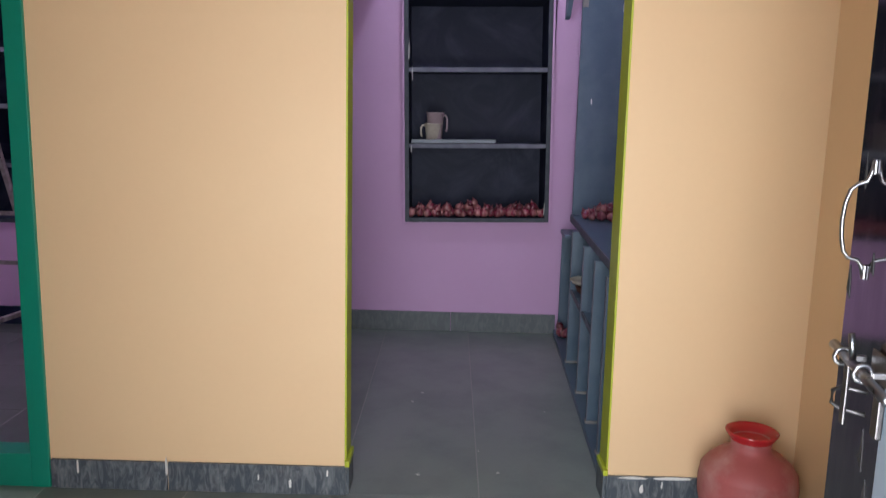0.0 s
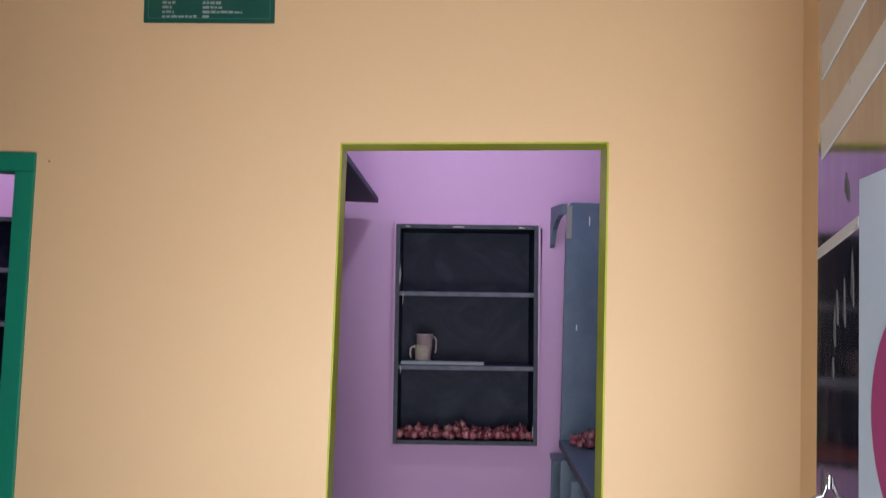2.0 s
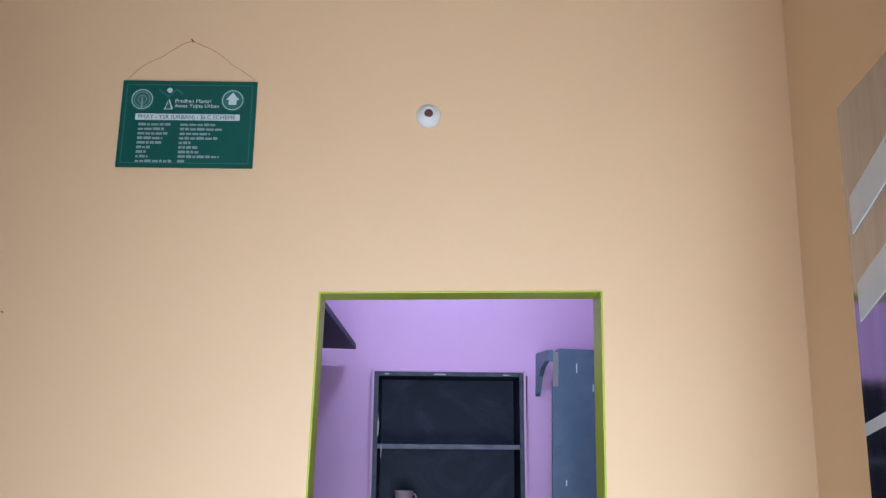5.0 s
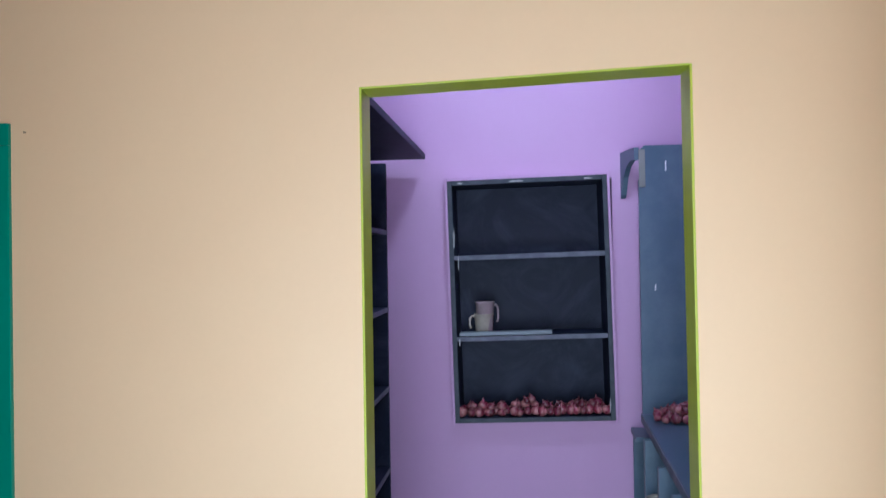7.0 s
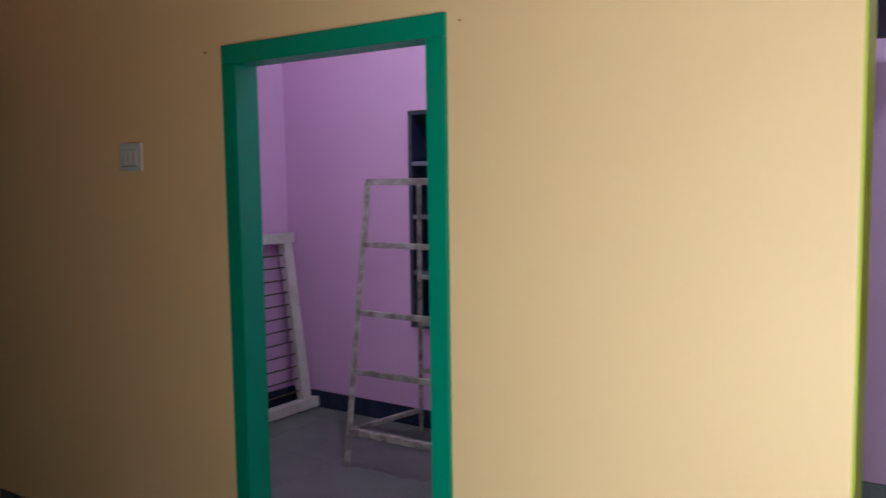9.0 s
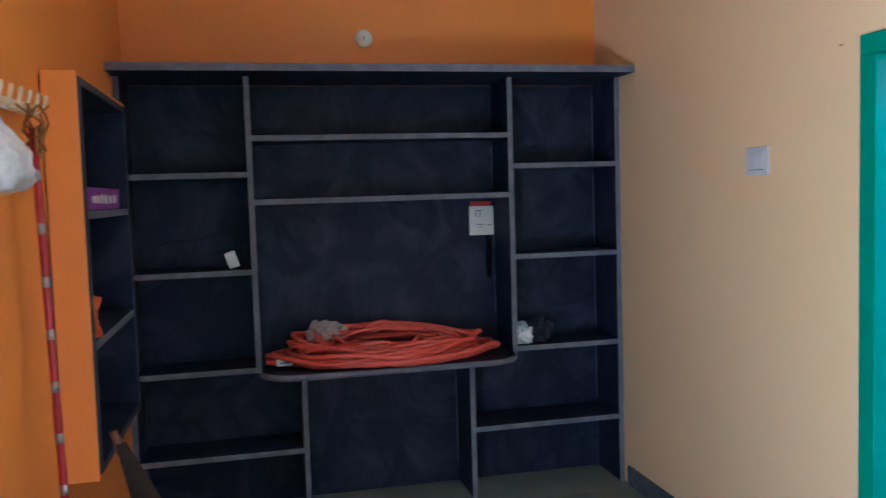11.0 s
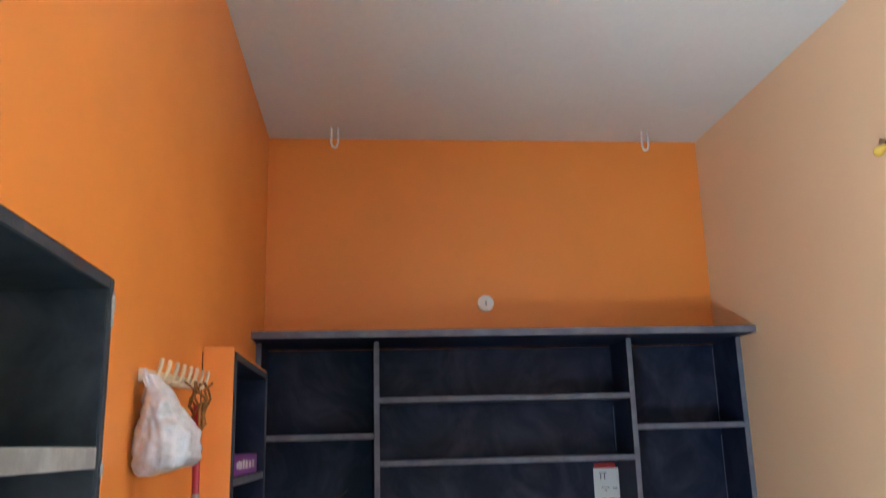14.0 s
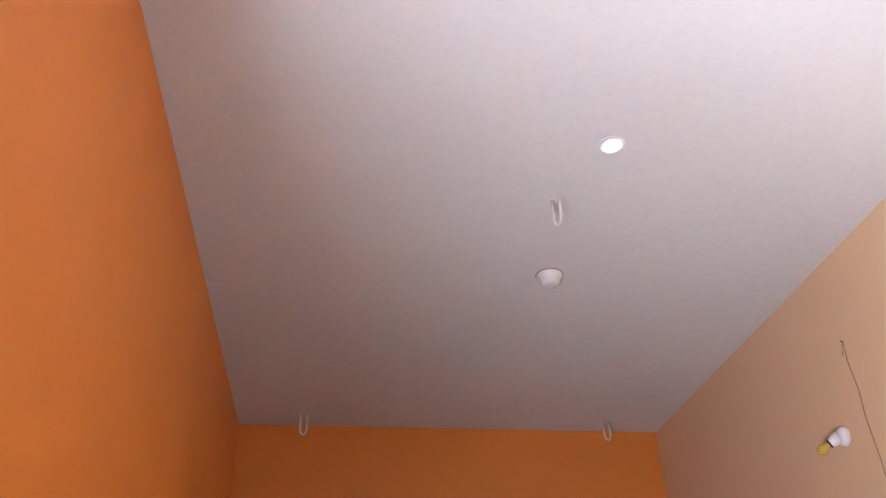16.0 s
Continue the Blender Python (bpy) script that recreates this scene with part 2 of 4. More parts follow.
solid("wall_bedroom_north", LILAC, (BX, BN[0], BY, BY + 0.15, 0, H), (BN[0], BN[1], BY, BY + 0.15, 0, BN[2]),
      (BN[0], BN[1], BY, BY + 0.15, BN[3], H), (BN[1], -0.75, BY, BY + 0.15, 0, H), label="lilac painted bedroom wall round a shelf recess")
solid("wall_bedroom_west", LILAC, (BX - 0.15, BX, 0.06, BY + 0.15, 0, H), label="lilac painted bedroom side wall")
solid("ground", GREY, (-60, 60, -60, 60, -0.30, -0.12), label="bare cement ground outside", category="ground")


def tiled_floor(name, x0, x1, y0, y1, sx, sy, ox, oy, label, stone=TILE):
    base = solid(name, GROUT, (x0, x1, y0, y1, -0.12, -0.0015), label=label, category="floor")
    shapes = {}
    k0, k1 = math.floor((x0 - ox) / sx), math.ceil((x1 - ox) / sx)
    j0, j1 = math.floor((y0 - oy) / sy), math.ceil((y1 - oy) / sy)
    for k in range(k0, k1):
        for j in range(j0, j1):
            a0, a1 = max(x0, ox + k * sx), min(x1, ox + (k + 1) * sx)
            b0, b1 = max(y0, oy + j * sy), min(y1, oy + (j + 1) * sy)
            if a1 - a0 < 0.02 or b1 - b0 < 0.02:
                continue
            key = (round(a1 - a0, 3), round(b1 - b0, 3))
            if key not in shapes:
                bm = box(bmesh.new(), -key[0] / 2 + 0.0018, key[0] / 2 - 0.0018, -key[1] / 2 + 0.0015, key[1] / 2 - 0.0015, -0.02, 0.0)
                top = [e for e in bm.edges if all(v.co.z > -0.001 for v in e.verts)]
                bmesh.ops.bevel(bm, geom=top, offset=0.0012, segments=1, affect="EDGES")
                me = bpy.data.meshes.new("tile")
                bm.to_mesh(me)
                bm.free()
                me.materials.append(stone)
                shapes[key] = me
            t = new("tile", shapes[key])
            t.parent = base
            t.location = ((a0 + a1) / 2, (b0 + b1) / 2, 0)
    return base


tiled_floor("floor_hall", XW, XE, YS - 0.23, 0.0, 0.5, 0.92, -0.05, 0.0, "dark slate tiled floor of the hall")
tiled_floor("floor_kitchen", -0.65, 1.65, 0.0, KY, 0.5, 2.3, -0.03, 0.0, "dark slate tiled kitchen floor with pale joints")
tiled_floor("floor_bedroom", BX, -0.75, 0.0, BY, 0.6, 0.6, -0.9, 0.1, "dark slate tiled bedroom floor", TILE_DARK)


def skirting(name, pieces, label, mat=SKIRT):
    base = new(name)
    tagged(base, label, "skirting", kind="structure")
    for b in pieces:
        boxpart("skirting_stone", base, mat, b, 0.003)
    return base


skirting("baseboard_hall", [(GX1 + 0.005, -0.62, -0.014, 0.0, 0, 0.105), (-0.616, 0.004, -0.013, 0.0, 0, 0.105),
                            (LX1 - 0.004, XE, -0.013, 0.0, 0, 0.100), (-3.6, -2.8, -0.013, 0.0, 0, 0.1), (-2.797, GX0, -0.013, 0.0, 0, 0.1),
                            (0.0, 0.014, 0.0, 0.12, 0, 0.105), (LX1 - 0.014, LX1, 0.0, 0.12, 0, 0.1)], "dark speckled stone skirting along the cream wall")
skirting("baseboard_kitchen", [(-0.28, 0.36, KY - 0.02, KY, 0, 0.118), (0.363, 1.0, KY - 0.02, KY, 0, 0.118)], "grey stone skirting below the lilac wall", SKIRT_GREY)
skirting("baseboard_bedroom", [(BX, -2.7, BY - 0.02, BY, 0, 0.11), (-2.697, -0.75, BY - 0.02, BY, 0, 0.11), (BX, BX + 0.02, 0.12, BY - 0.02, 0, 0.11)],
         "black stone skirting below the lilac wall", SLATE)

# painted reveal of the kitchen opening
rev = tagged(new("trim_kitchen_opening"), "lime green painted edge of the kitchen opening", "trim", kind="structure")
boxpart("jamb", rev, LIME, (LX0 - 0.002, LX0 + 0.005, -0.002, 0.122, 0.105, LZ0 + 0.002), 0.002)
bm = box(bmesh.new(), LX1 - 0.005, LX1 + 0.002, -0.002, 0.122, 0.10, LZ1, 0.002)
for v in bm.verts:
    v.co.x -= LEAN * v.co.z
part("jamb", bm, LIME, rev)
bm = box(bmesh.new(), LX0 + 0.005, LX1 - 0.0155, -0.003, 0.122, 0.0, 0.006, 0.002)
for v in bm.verts:
    v.co.z += LZ0 + (LZ1 - LZ0) * (v.co.x - LX0) / (LX1 - LX0) - 0.005
part("lintel_edge", bm, LIME, rev)
boxpart("foot", rev, LIME, (LX0, LX0 + 0.017, -0.015, 0.122, 0.105, 0.128), 0.004)
boxpart("foot", rev, LIME, (LX1 - 0.017, LX1, -0.015, 0.122, 0.10, 0.122), 0.004)

# green door frame
df = tagged(new("door_1"), "teal green enamelled door frame without a leaf", "door frame", kind="structure")
boxpart("post", df, TEAL, (GX0, GX0 + 0.068, -0.012, 0.088, 0, GZ - 0.064), 0.004)
boxpart("post", df, TEAL, (GX1 - 0.066, GX1, -0.012, 0.088, 0, GZ - 0.064), 0.004)
boxpart("sill", df, TEAL, (GX0 + 0.068, GX1 - 0.066, -0.010, 0.086, 0, 0.122), 0.004)
boxpart("head", df, TEAL, (GX0, GX1, -0.012, 0.088, GZ - 0.064, GZ), 0.004)


# ---------------------------------------------------------------- slate shelves
def shelf_box(name, at, turn, w, h, depth, proud, shelves, skin, label, board=0.026, lean=0.0, stone=None, thick=0.013, edge=None):
    """A stone shelf box let into a wall: its front looks to -y; the painted outside stands proud of the wall."""
    t = thing(name, at, label, "shelf", turn=turn)
    t.matrix_basis = pose(*at, 0, lean, turn)
    b = board
    boxpart("side", t, stone or SLATE, (0, b, 0, depth, 0, h))
    boxpart("side", t, stone or SLATE, (w - b, w, 0, depth, 0, h))
    boxpart("top", t, stone or SLATE, (b, w - b, 0, depth, h - b, h))
    boxpart("bottom", t, stone or SLATE, (b, w - b, 0, depth, 0, b))
    boxpart("back", t, stone or SLATE, (b, w - b, depth - 0.02, depth, b, h - b), 0.002)
    for z in shelves:
        boxpart("shelf", t, stone or SLATE, (b, w - b, 0.006, depth - 0.02, z - thick, z + thick - 0.002))
        boxpart("shelf_edge", t, edge or SLATE_EDGE, (b, w - b, 0.0, 0.006, z - thick - 0.001, z + thick - 0.001), 0.002)
    for e in ((0.0, b, 0.0, h), (w - b, w, 0.0, h), (b, w - b, 0.0, b), (b, w - b, h - b, h)):
        boxpart("rim", t, RIM, (e[0] + 0.001, e[1] - 0.001, -0.004, 0.0, e[2] + 0.001, e[3] - 0.001), 0.0015)
    if proud:
        boxpart("painted_side", t, skin, (-0.014, 0, 0.002, proud, -0.014, h + 0.014))
        boxpart("painted_side", t, skin, (w, w + 0.014, 0.002, proud, -0.014, h + 0.014))
        boxpart("painted_bottom", t, skin, (0, w, 0.002, proud, -0.014, 0))
        boxpart("painted_top", t, skin, (0, w, 0.002, proud, h, h + 0.014))
    return t


shelf_box("wall_shelf", (0.075, 2.135, 0.675), 0, 0.853, 1.305, 0.33, 0.055, (0.452, 0.889), LILAC, "dark slate shelf box in the lilac kitchen wall", lean=-1.2)
shelf_box("wall_shelf", (BN[0], 2.07, BN[2]), 0, BN[1] - BN[0], BN[3] - BN[2], 0.33, 0.02, (0.34, 0.68, 1.0), LILAC, "dark slate shelf recess in the lilac bedroom wall")
shelf_box("wall_shelf", (SX1, -2.33, SZ0), 180, SX1 - SX0, SZ1 - SZ0, 0.34, 0.10, (0.39, 0.795), ORANGE, "slate shelf box with orange painted sides on the orange wall")
shelf_box("wall_shelf", (NX1, YS - 0.004, NZ0), 180, NX1 - NX0, NZ1 - NZ0, 0.40, 0.0, (0.38, 0.82, 1.206, 1.600), ORANGE, "tall slate shelf recess in the orange wall", stone=DUSTY, thick=0.021, edge=PALE_EDGE)


def hall_unit():
    """The wall-wide unit of slate boards; its front looks to +x."""
    t = thing("shelf_unit", (-3.655, 0, 0), "wall-wide built-in shelf unit of dark slate boards", "shelf unit")
    d = XW + 3.655
    w = 0.012

    def board_z(z, y0, y1, name="shelf"):
        s = boxpart(name, t, SLATE, (d + 0.02, -0.008, y0, y1, z - w, z + w))
        boxpart("edge", s, SLATE_EDGE, (-0.008, 0.0, y0, y1, z - w - 0.001, z + w + 0.001), 0.002)

    def board_y(y, z0, z1, name="divider"):
        s = boxpart(name, t, SLATE, (d + 0.02, -0.006, y - w, y + w, z0, z1))
        boxpart("edge", s, SLATE_EDGE, (-0.006, 0.002, y - w - 0.001, y + w + 0.001, z0, z1), 0.002)

    boxpart("back", t, SLATE, (d, d + 0.02, YS, 0, 0, 2.10), 0.002)
    top = boxpart("top_slab", t, SLATE, (d, 0.175, YS, 0, 2.105, 2.138))
    boxpart("edge", top, SLATE_EDGE, (0.175, 0.181, YS, 0, 2.104, 2.139), 0.002)
    board_y(-0.014, 0, 2.105, "side")
    board_y(YS + 0.014, 0, 2.105, "side")
    board_y(-1.855, 0.72, 2.105)
    board_y(-0.588, 0.72, 2.105)
    board_y(-1.648, 0.0, 0.70)
    board_y(-0.818, 0.0, 0.70)
    for z in (1.655, 1.20, 0.735):
        board_z(z, YS + 0.027, -1.868)
    board_z(0.328, YS + 0.027, -1.661)
    for z in (1.822, 1.525):
        board_z(z, -1.842, -0.601)
    for z in (1.668, 1.212, 0.745):
        board_z(z, -0.575, -0.027)
    board_z(0.348, -0.805, -0.027)
    # pale mortar seams where the back meets the boards, and soot on the back
    for y, z0, z1 in ((-0.030, 1.70, 2.08), (-0.030, 1.24, 1.62), (-0.030, 0.78, 1.18), (-0.030, 0.38, 0.69), (-0.606, 0.90, 1.12), (-0.606, 1.24, 1.33), (-0.606, 1.56, 1.78), (-0.836, 0.10, 0.62)):
        boxpart("mortar_seam", t, SLATE_EDGE, (d + 0.02, d + 0.0225, y - 0.0025, y + 0.001, z0, z1), 0.001)
    for seed, y, z, sy, sz in ((6.3, -0.635, 1.12, 0.035, 0.20), (3.3, -0.640, 1.24, 0.02, 0.10)):
        bm = crumple(bmesh.new(), (0.004, sy, sz), seed, 0.35, 1.6, 4, False)
        bm.transform(Matrix.Translation((d + 0.020, y, z)))
        part("soot_stain", bm, SOOT, t, "patch of black soot")
    # deep shelf with rounded corners between the dividers
    bm = bmesh.new()
    y0, y1, r, out = -1.842, -0.601, 0.16, 0.16
    ring = [(d + 0.02, y0), (d + 0.02, y1)]
    for k in range(9):
        a = math.pi / 2 * k / 8
        ring.append((out - r + r * math.sin(a), y1 - r * (1 - math.cos(a))))
    for k in range(9):
        a = math.pi / 2 * (1 - k / 8)
        ring.append((out - r + r * math.sin(a), y0 + r * (1 - math.cos(a))))
    lo = [bm.verts.new((x, y, 0.703)) for x, y in ring]
    hi = [bm.verts.new((x, y, 0.733)) for x, y in ring]
    bm.faces.new(lo)
    bm.faces.new(hi)
    for k in range(len(ring)):
        bm.faces.new((lo[k], lo[(k + 1) % len(ring)], hi[(k + 1) % len(ring)], hi[k]))
    part("deep_shelf", bm, SLATE, t)
    bm = tube(bmesh.new(), [(x + 0.001, y, 0.718) for x, y in ring[3:-1]], 0.0152, 6)
    part("deep_shelf_edge", bm, SLATE_EDGE, t)
    return t


hall_unit()

# kitchen: tall slab, worktop, dividers, loft, side shelves
loft = tagged(boxpart("loft_slab", None, SLATE, (-0.65, -0.06, 0.12, 2.075, 2.095, 2.125)), "dark slate loft slab over the kitchen shelves", "loft")
ks = thing("side_shelf", (0, 0, 0), "dark slate shelves along the kitchen side wall", "shelf unit")
boxpart("side", ks, SLATE, (-0.65, -0.29, KY - 0.03, KY, 0, 2.09))
boxpart("side", ks, SLATE, (-0.65, -0.29, 1.0, 1.03, 0, 2.09))
boxpart("back", ks, SLATE, (-0.65, -0.63, 1.03, KY - 0.03, 0, 2.09))
for z in (0.42, 0.86, 1.29, 1.71):
    boxpart("shelf", ks, SLATE, (-0.63, -0.29, 1.03, KY - 0.03, z - 0.012, z + 0.012))
    boxpart("shelf_edge", ks, SLATE_EDGE, (-0.29, -0.284, 1.03, KY - 0.03, z - 0.013, z + 0.013), 0.002)
boxpart("plinth", ks, SLATE, (-0.63, -0.30, 1.03, KY - 0.03, 0, 0.1))

# ---------------------------------------------------------------- more surfaces
DULL = material("tarnished_steel", (0.15, 0.145, 0.15), 0.38, 1.0, spots=(0.08, 0.075, 0.075), spot_scale=40, spot_amount=0.7, grain=200, bump=0.08)
CHROME = material("chrome", (0.33, 0.33, 0.35), 0.30, 1.0, spot_scale=20, spot_amount=0.3, grain=200, bump=0.02)
DOOR = material("dark_glossy_laminate", (0.27, 0.25, 0.27), 0.07, 1.0, spots=(0.42, 0.40, 0.41), spot_scale=6, spot_amount=0.5, grain=60, bump=0.03, stretch=(3, 6, 0.8))
SHEET = material("pale_blue_sheet", (0.42, 0.50, 0.60), 0.4, spots=(0.36, 0.43, 0.53), spot_scale=4, grain=40, bump=0.05)
MAGENTA = material("magenta_print", (0.30, 0.02, 0.13), 0.45, grain=60)
PALE_STRIP = material("pale_strip", (0.42, 0.40, 0.38), 0.3, spots=(0.4, 0.38, 0.36), spot_scale=9, spot_amount=0.6, grain=60)
FLAKE = material("torn_film", (0.035, 0.033, 0.036), 0.7, spots=(0.075, 0.07, 0.072), spot_scale=30, spot_amount=0.7, grain=90)
RED_POT = material("red_plastic", (0.36, 0.085, 0.08), 0.6, spots=(0.50, 0.30, 0.27), spot_scale=5, spot_amount=0.95, grain=120, bump=0.15)
RED_RIM = material("red_plastic_rim", (0.42, 0.015, 0.02), 0.25, spots=(0.30, 0.02, 0.02), spot_scale=8, grain=120, bump=0.05)
ONION = material("onion_skin", (0.145, 0.017, 0.036), 0.28, spots=(0.52, 0.27, 0.24), spot_scale=26, spot_amount=0.75, grain=160, bump=0.1, vary=0.45, stretch=(1, 1, 0.35))
MUG = material("chalky_plastic", (0.50, 0.44, 0.36), 0.5, spots=(0.30, 0.24, 0.20), spot_scale=18, spot_amount=0.7, grain=120)
MUG_PINK = material("dull_pink_plastic", (0.40, 0.30, 0.32), 0.5, spots=(0.28, 0.22, 0.23), spot_scale=18, spot_amount=0.6, grain=120)
PLANK = material("grey_plank", (0.24, 0.27, 0.30), 0.6, spots=(0.17, 0.19, 0.22), spot_scale=9, grain=90)
STEEL = material("paint_spattered_steel", (0.15, 0.125, 0.12), 0.6, spots=(0.46, 0.43, 0.41), spot_scale=15, spot_amount=0.85, grain=120, bump=0.2)
OLD_WHITE = material("worn_white_paint", (0.50, 0.47, 0.45), 0.6, spots=(0.30, 0.25, 0.23), spot_scale=9, spot_amount=0.6, grain=90, bump=0.2)
IRON = material("rusty_bar", (0.06, 0.035, 0.03), 0.7, spots=(0.2, 0.16, 0.15), spot_scale=30, grain=120)
HOSE = material("orange_red_hose", (0.60, 0.070, 0.045), 0.34, spots=(0.62, 0.15, 0.12), spot_scale=14, spot_amount=0.6, grain=80, bump=0.03)
GREY_BAG = material("crumpled_grey_plastic", (0.40, 0.36, 0.36), 0.45, spots=(0.22, 0.20, 0.20), spot_scale=18, spot_amount=0.7, grain=90, bump=0.3)
WHITE_BAG = material("thin_white_plastic", (0.66, 0.65, 0.67), 0.3, spots=(0.33, 0.31, 0.32), spot_scale=20, spot_amount=0.8, grain=40, bump=0.2, bump_depth=0.006)
DARK_BAG = material("dark_blue_plastic", (0.008, 0.010, 0.024), 0.6, spots=(0.02, 0.022, 0.04), spot_scale=14, grain=60)
PAPER = material("white_paper", (0.72, 0.71, 0.69), 0.7, grain=90, bump=0.03)
INK = material("grey_ink", (0.16, 0.16, 0.18), 0.7, grain=90, bump=0.0)
RED_INK = material("red_print", (0.45, 0.03, 0.02), 0.6, grain=90, bump=0.02)
PURPLE = material("purple_card", (0.22, 0.05, 0.33), 0.4, spots=(0.28, 0.09, 0.4), spot_scale=9, grain=90, bump=0.02)
ORANGE_CLOTH = material("orange_cloth", (0.5, 0.09, 0.01), 0.8, spots=(0.3, 0.05, 0.01), spot_scale=14, grain=200)
RED_CLOTH = material("crimson_cloth", (0.26, 0.008, 0.03), 0.85, spots=(0.14, 0.004, 0.015), spot_scale=8, spot_amount=0.7, grain=300, bump=0.3)
STICK = material("red_wrapped_stick", (0.30, 0.008, 0.02), 0.3, grain=90, bump=0.03)
FOIL = material("silver_band", (0.34, 0.30, 0.30), 0.35, 0.6, grain=90)
STRAW = material("dry_grass", (0.028, 0.018, 0.012), 0.85, spots=(0.016, 0.011, 0.008), spot_scale=20, spot_amount=0.8, grain=200)
ROPE = material("brown_yellow_cord", (0.30, 0.14, 0.03), 0.8, spots=(0.10, 0.03, 0.02), spot_scale=30, spot_amount=0.8, grain=300)
CORD = material("thin_brown_cord", (0.32, 0.21, 0.13), 0.8, grain=300)
BLACK = material("black_rubber", (0.012, 0.012, 0.013), 0.5, grain=120, bump=0.05)
SIGN = material("dark_green_board", (0.003, 0.082, 0.064), 0.4, spots=(0.003, 0.062, 0.05), spot_scale=5, grain=80, bump=0.02)
SIGN_PRINT = material("pale_print", (0.58, 0.64, 0.66), 0.5, grain=80, bump=0.0)
SIGN_GREY = material("faded_print", (0.25, 0.34, 0.33), 0.5, grain=80, bump=0.0)
SIGN_PALE = material("dull_green_print", (0.03, 0.145, 0.125), 0.5, grain=80, bump=0.0)
SIGN_INK = material("violet_grey_print", (0.10, 0.12, 0.16), 0.5, grain=80, bump=0.0)
BROWN = material("brown_bakelite", (0.10, 0.04, 0.025), 0.4, grain=80)
YELLOW = material("yellow_glass", (0.62, 0.42, 0.05), 0.2, spots=(0.55, 0.36, 0.05), grain=60, bump=0.0)
IVORY = material("ivory_plastic", (0.72, 0.62, 0.45), 0.4, spots=(0.6, 0.45, 0.28), spot_scale=12, grain=90)
GLOW = bpy.data.materials.new("lit_lamp")
GLOW.use_nodes = True
GLOW.node_tree.nodes["Principled BSDF"].inputs["Emission Color"].default_value = (0.95, 0.88, 1.0, 1)
GLOW.node_tree.nodes["Principled BSDF"].inputs["Emission Strength"].default_value = 14.0


def bars(parent, rows, mat, y, name="print_line"):
    """Flat printed bars (x0, x1, z0, z1) on a board that looks to -y."""
    for x0, x1, z0, z1 in rows:
        boxpart(name, parent, mat, (x0, x1, y - 0.0012, y, z0, z1), 0.0)


# ---------------------------------------------------------------- kitchen
def counter():
    t = thing("kitchen_counter", (1.028, 1.93, 0), "slate kitchen counter with open compartments below", "counter", turn=-2.1)
    top = boxpart("worktop", t, SLATE_DAYLIT, (0.006, 0.57, -1.79, 0.0, 0.735, 0.768))
    boxpart("edge", top, SLATE_EDGE, (-0.002, 0.006, -1.79, 0.0, 0.730, 0.770), 0.003)
    boxpart("plinth", t, SLATE_DAYLIT, (-0.048, 0.57, -1.79, 0.235, 0.0, 0.03))
    boxpart("back", t, SLATE, (0.55, 0.57, -1.79, 0.0, 0.03, 0.735))
    fronts = (-0.42, -0.90, -1.27, -1.60, -1.78)
    for y in fronts:
        d = boxpart("divider", t, SLATE_DAYLIT, (-0.031, 0.55, y - 0.011, y + 0.011, 0.03, 0.734), 0.002)
        boxpart("edge", d, SLATE_EDGE, (-0.035, -0.031, y - 0.012, y + 0.012, 0.03, 0.734), 0.001)
        boxpart("cement_foot", d, GREY, (-0.040, 0.03, y - 0.02, y + 0.02, 0.03, 0.042), 0.004, "smear of grey cement at the foot")
    for y1, y0 in zip(fronts, fronts[1:3]):
        s = boxpart("shelf", t, SLATE_DAYLIT, (-0.022, 0.55, y0 + 0.011, y1 - 0.011, 0.408, 0.430))
        boxpart("edge", s, SLATE_EDGE, (-0.030, -0.022, y0 + 0.012, y1 - 0.012, 0.406, 0.432), 0.002)
    boxpart("end_top", t, SLATE_DAYLIT, (-0.03, 0.53, -0.009, 0.235, 0.628, 0.652))
    boxpart("end_side", t, SLATE_DAYLIT, (-0.02, 0.53, 0.21, 0.235, 0.03, 0.628))
    return t


counter()

slab = thing("upright_slab", (1.037, 1.93, 0.768), "tall blue-grey slate slab standing on the counter, top corner chipped", "stone slab")
bm = bmesh.new()
ring = [(0.0, 0.0), (0.585, 0.0), (0.585, 1.35), (0.03, 1.35), (0.012, 1.335), (0.022, 1.30), (0.006, 1.27), (0.02, 1.23), (0.0, 1.17)]
front = [bm.verts.new((x, 0.0, z)) for x, z in ring]
rear = [bm.verts.new((x, 0.03, z)) for x, z in ring]
bm.faces.new(front)
bm.faces.new(rear)
for k in range(len(ring)):
    bm.faces.new((front[k], front[(k + 1) % len(ring)], rear[(k + 1) % len(ring)], rear[k]))
part("slab", bm, SLATE_DAYLIT, slab)
boxpart("cement_patch", slab, GREY, (0.0, 0.032, -0.006, 0.0, 1.14, 1.33), 0.003, "crumbling grey cement patch")
bm = bmesh.new()
ring = [(0.03, 1.345), (0.255, 1.345), (0.255, 1.10), (0.235, 1.12), (0.20, 1.21), (0.15, 1.262), (0.09, 1.285), (0.03, 1.28)]
a = [bm.verts.new((-0.012 - 0.19 * y, y, z)) for y, z in ring]
b = [bm.verts.new((0.014 - 0.19 * y, y, z)) for y, z in ring]
bm.faces.new(a)
bm.faces.new(b)
for k in range(len(ring)):
    bm.faces.new((a[k], a[(k + 1) % len(ring)], b[(k + 1) % len(ring)], b[k]))
part("bracket", bm, SLATE_DAYLIT, slab)
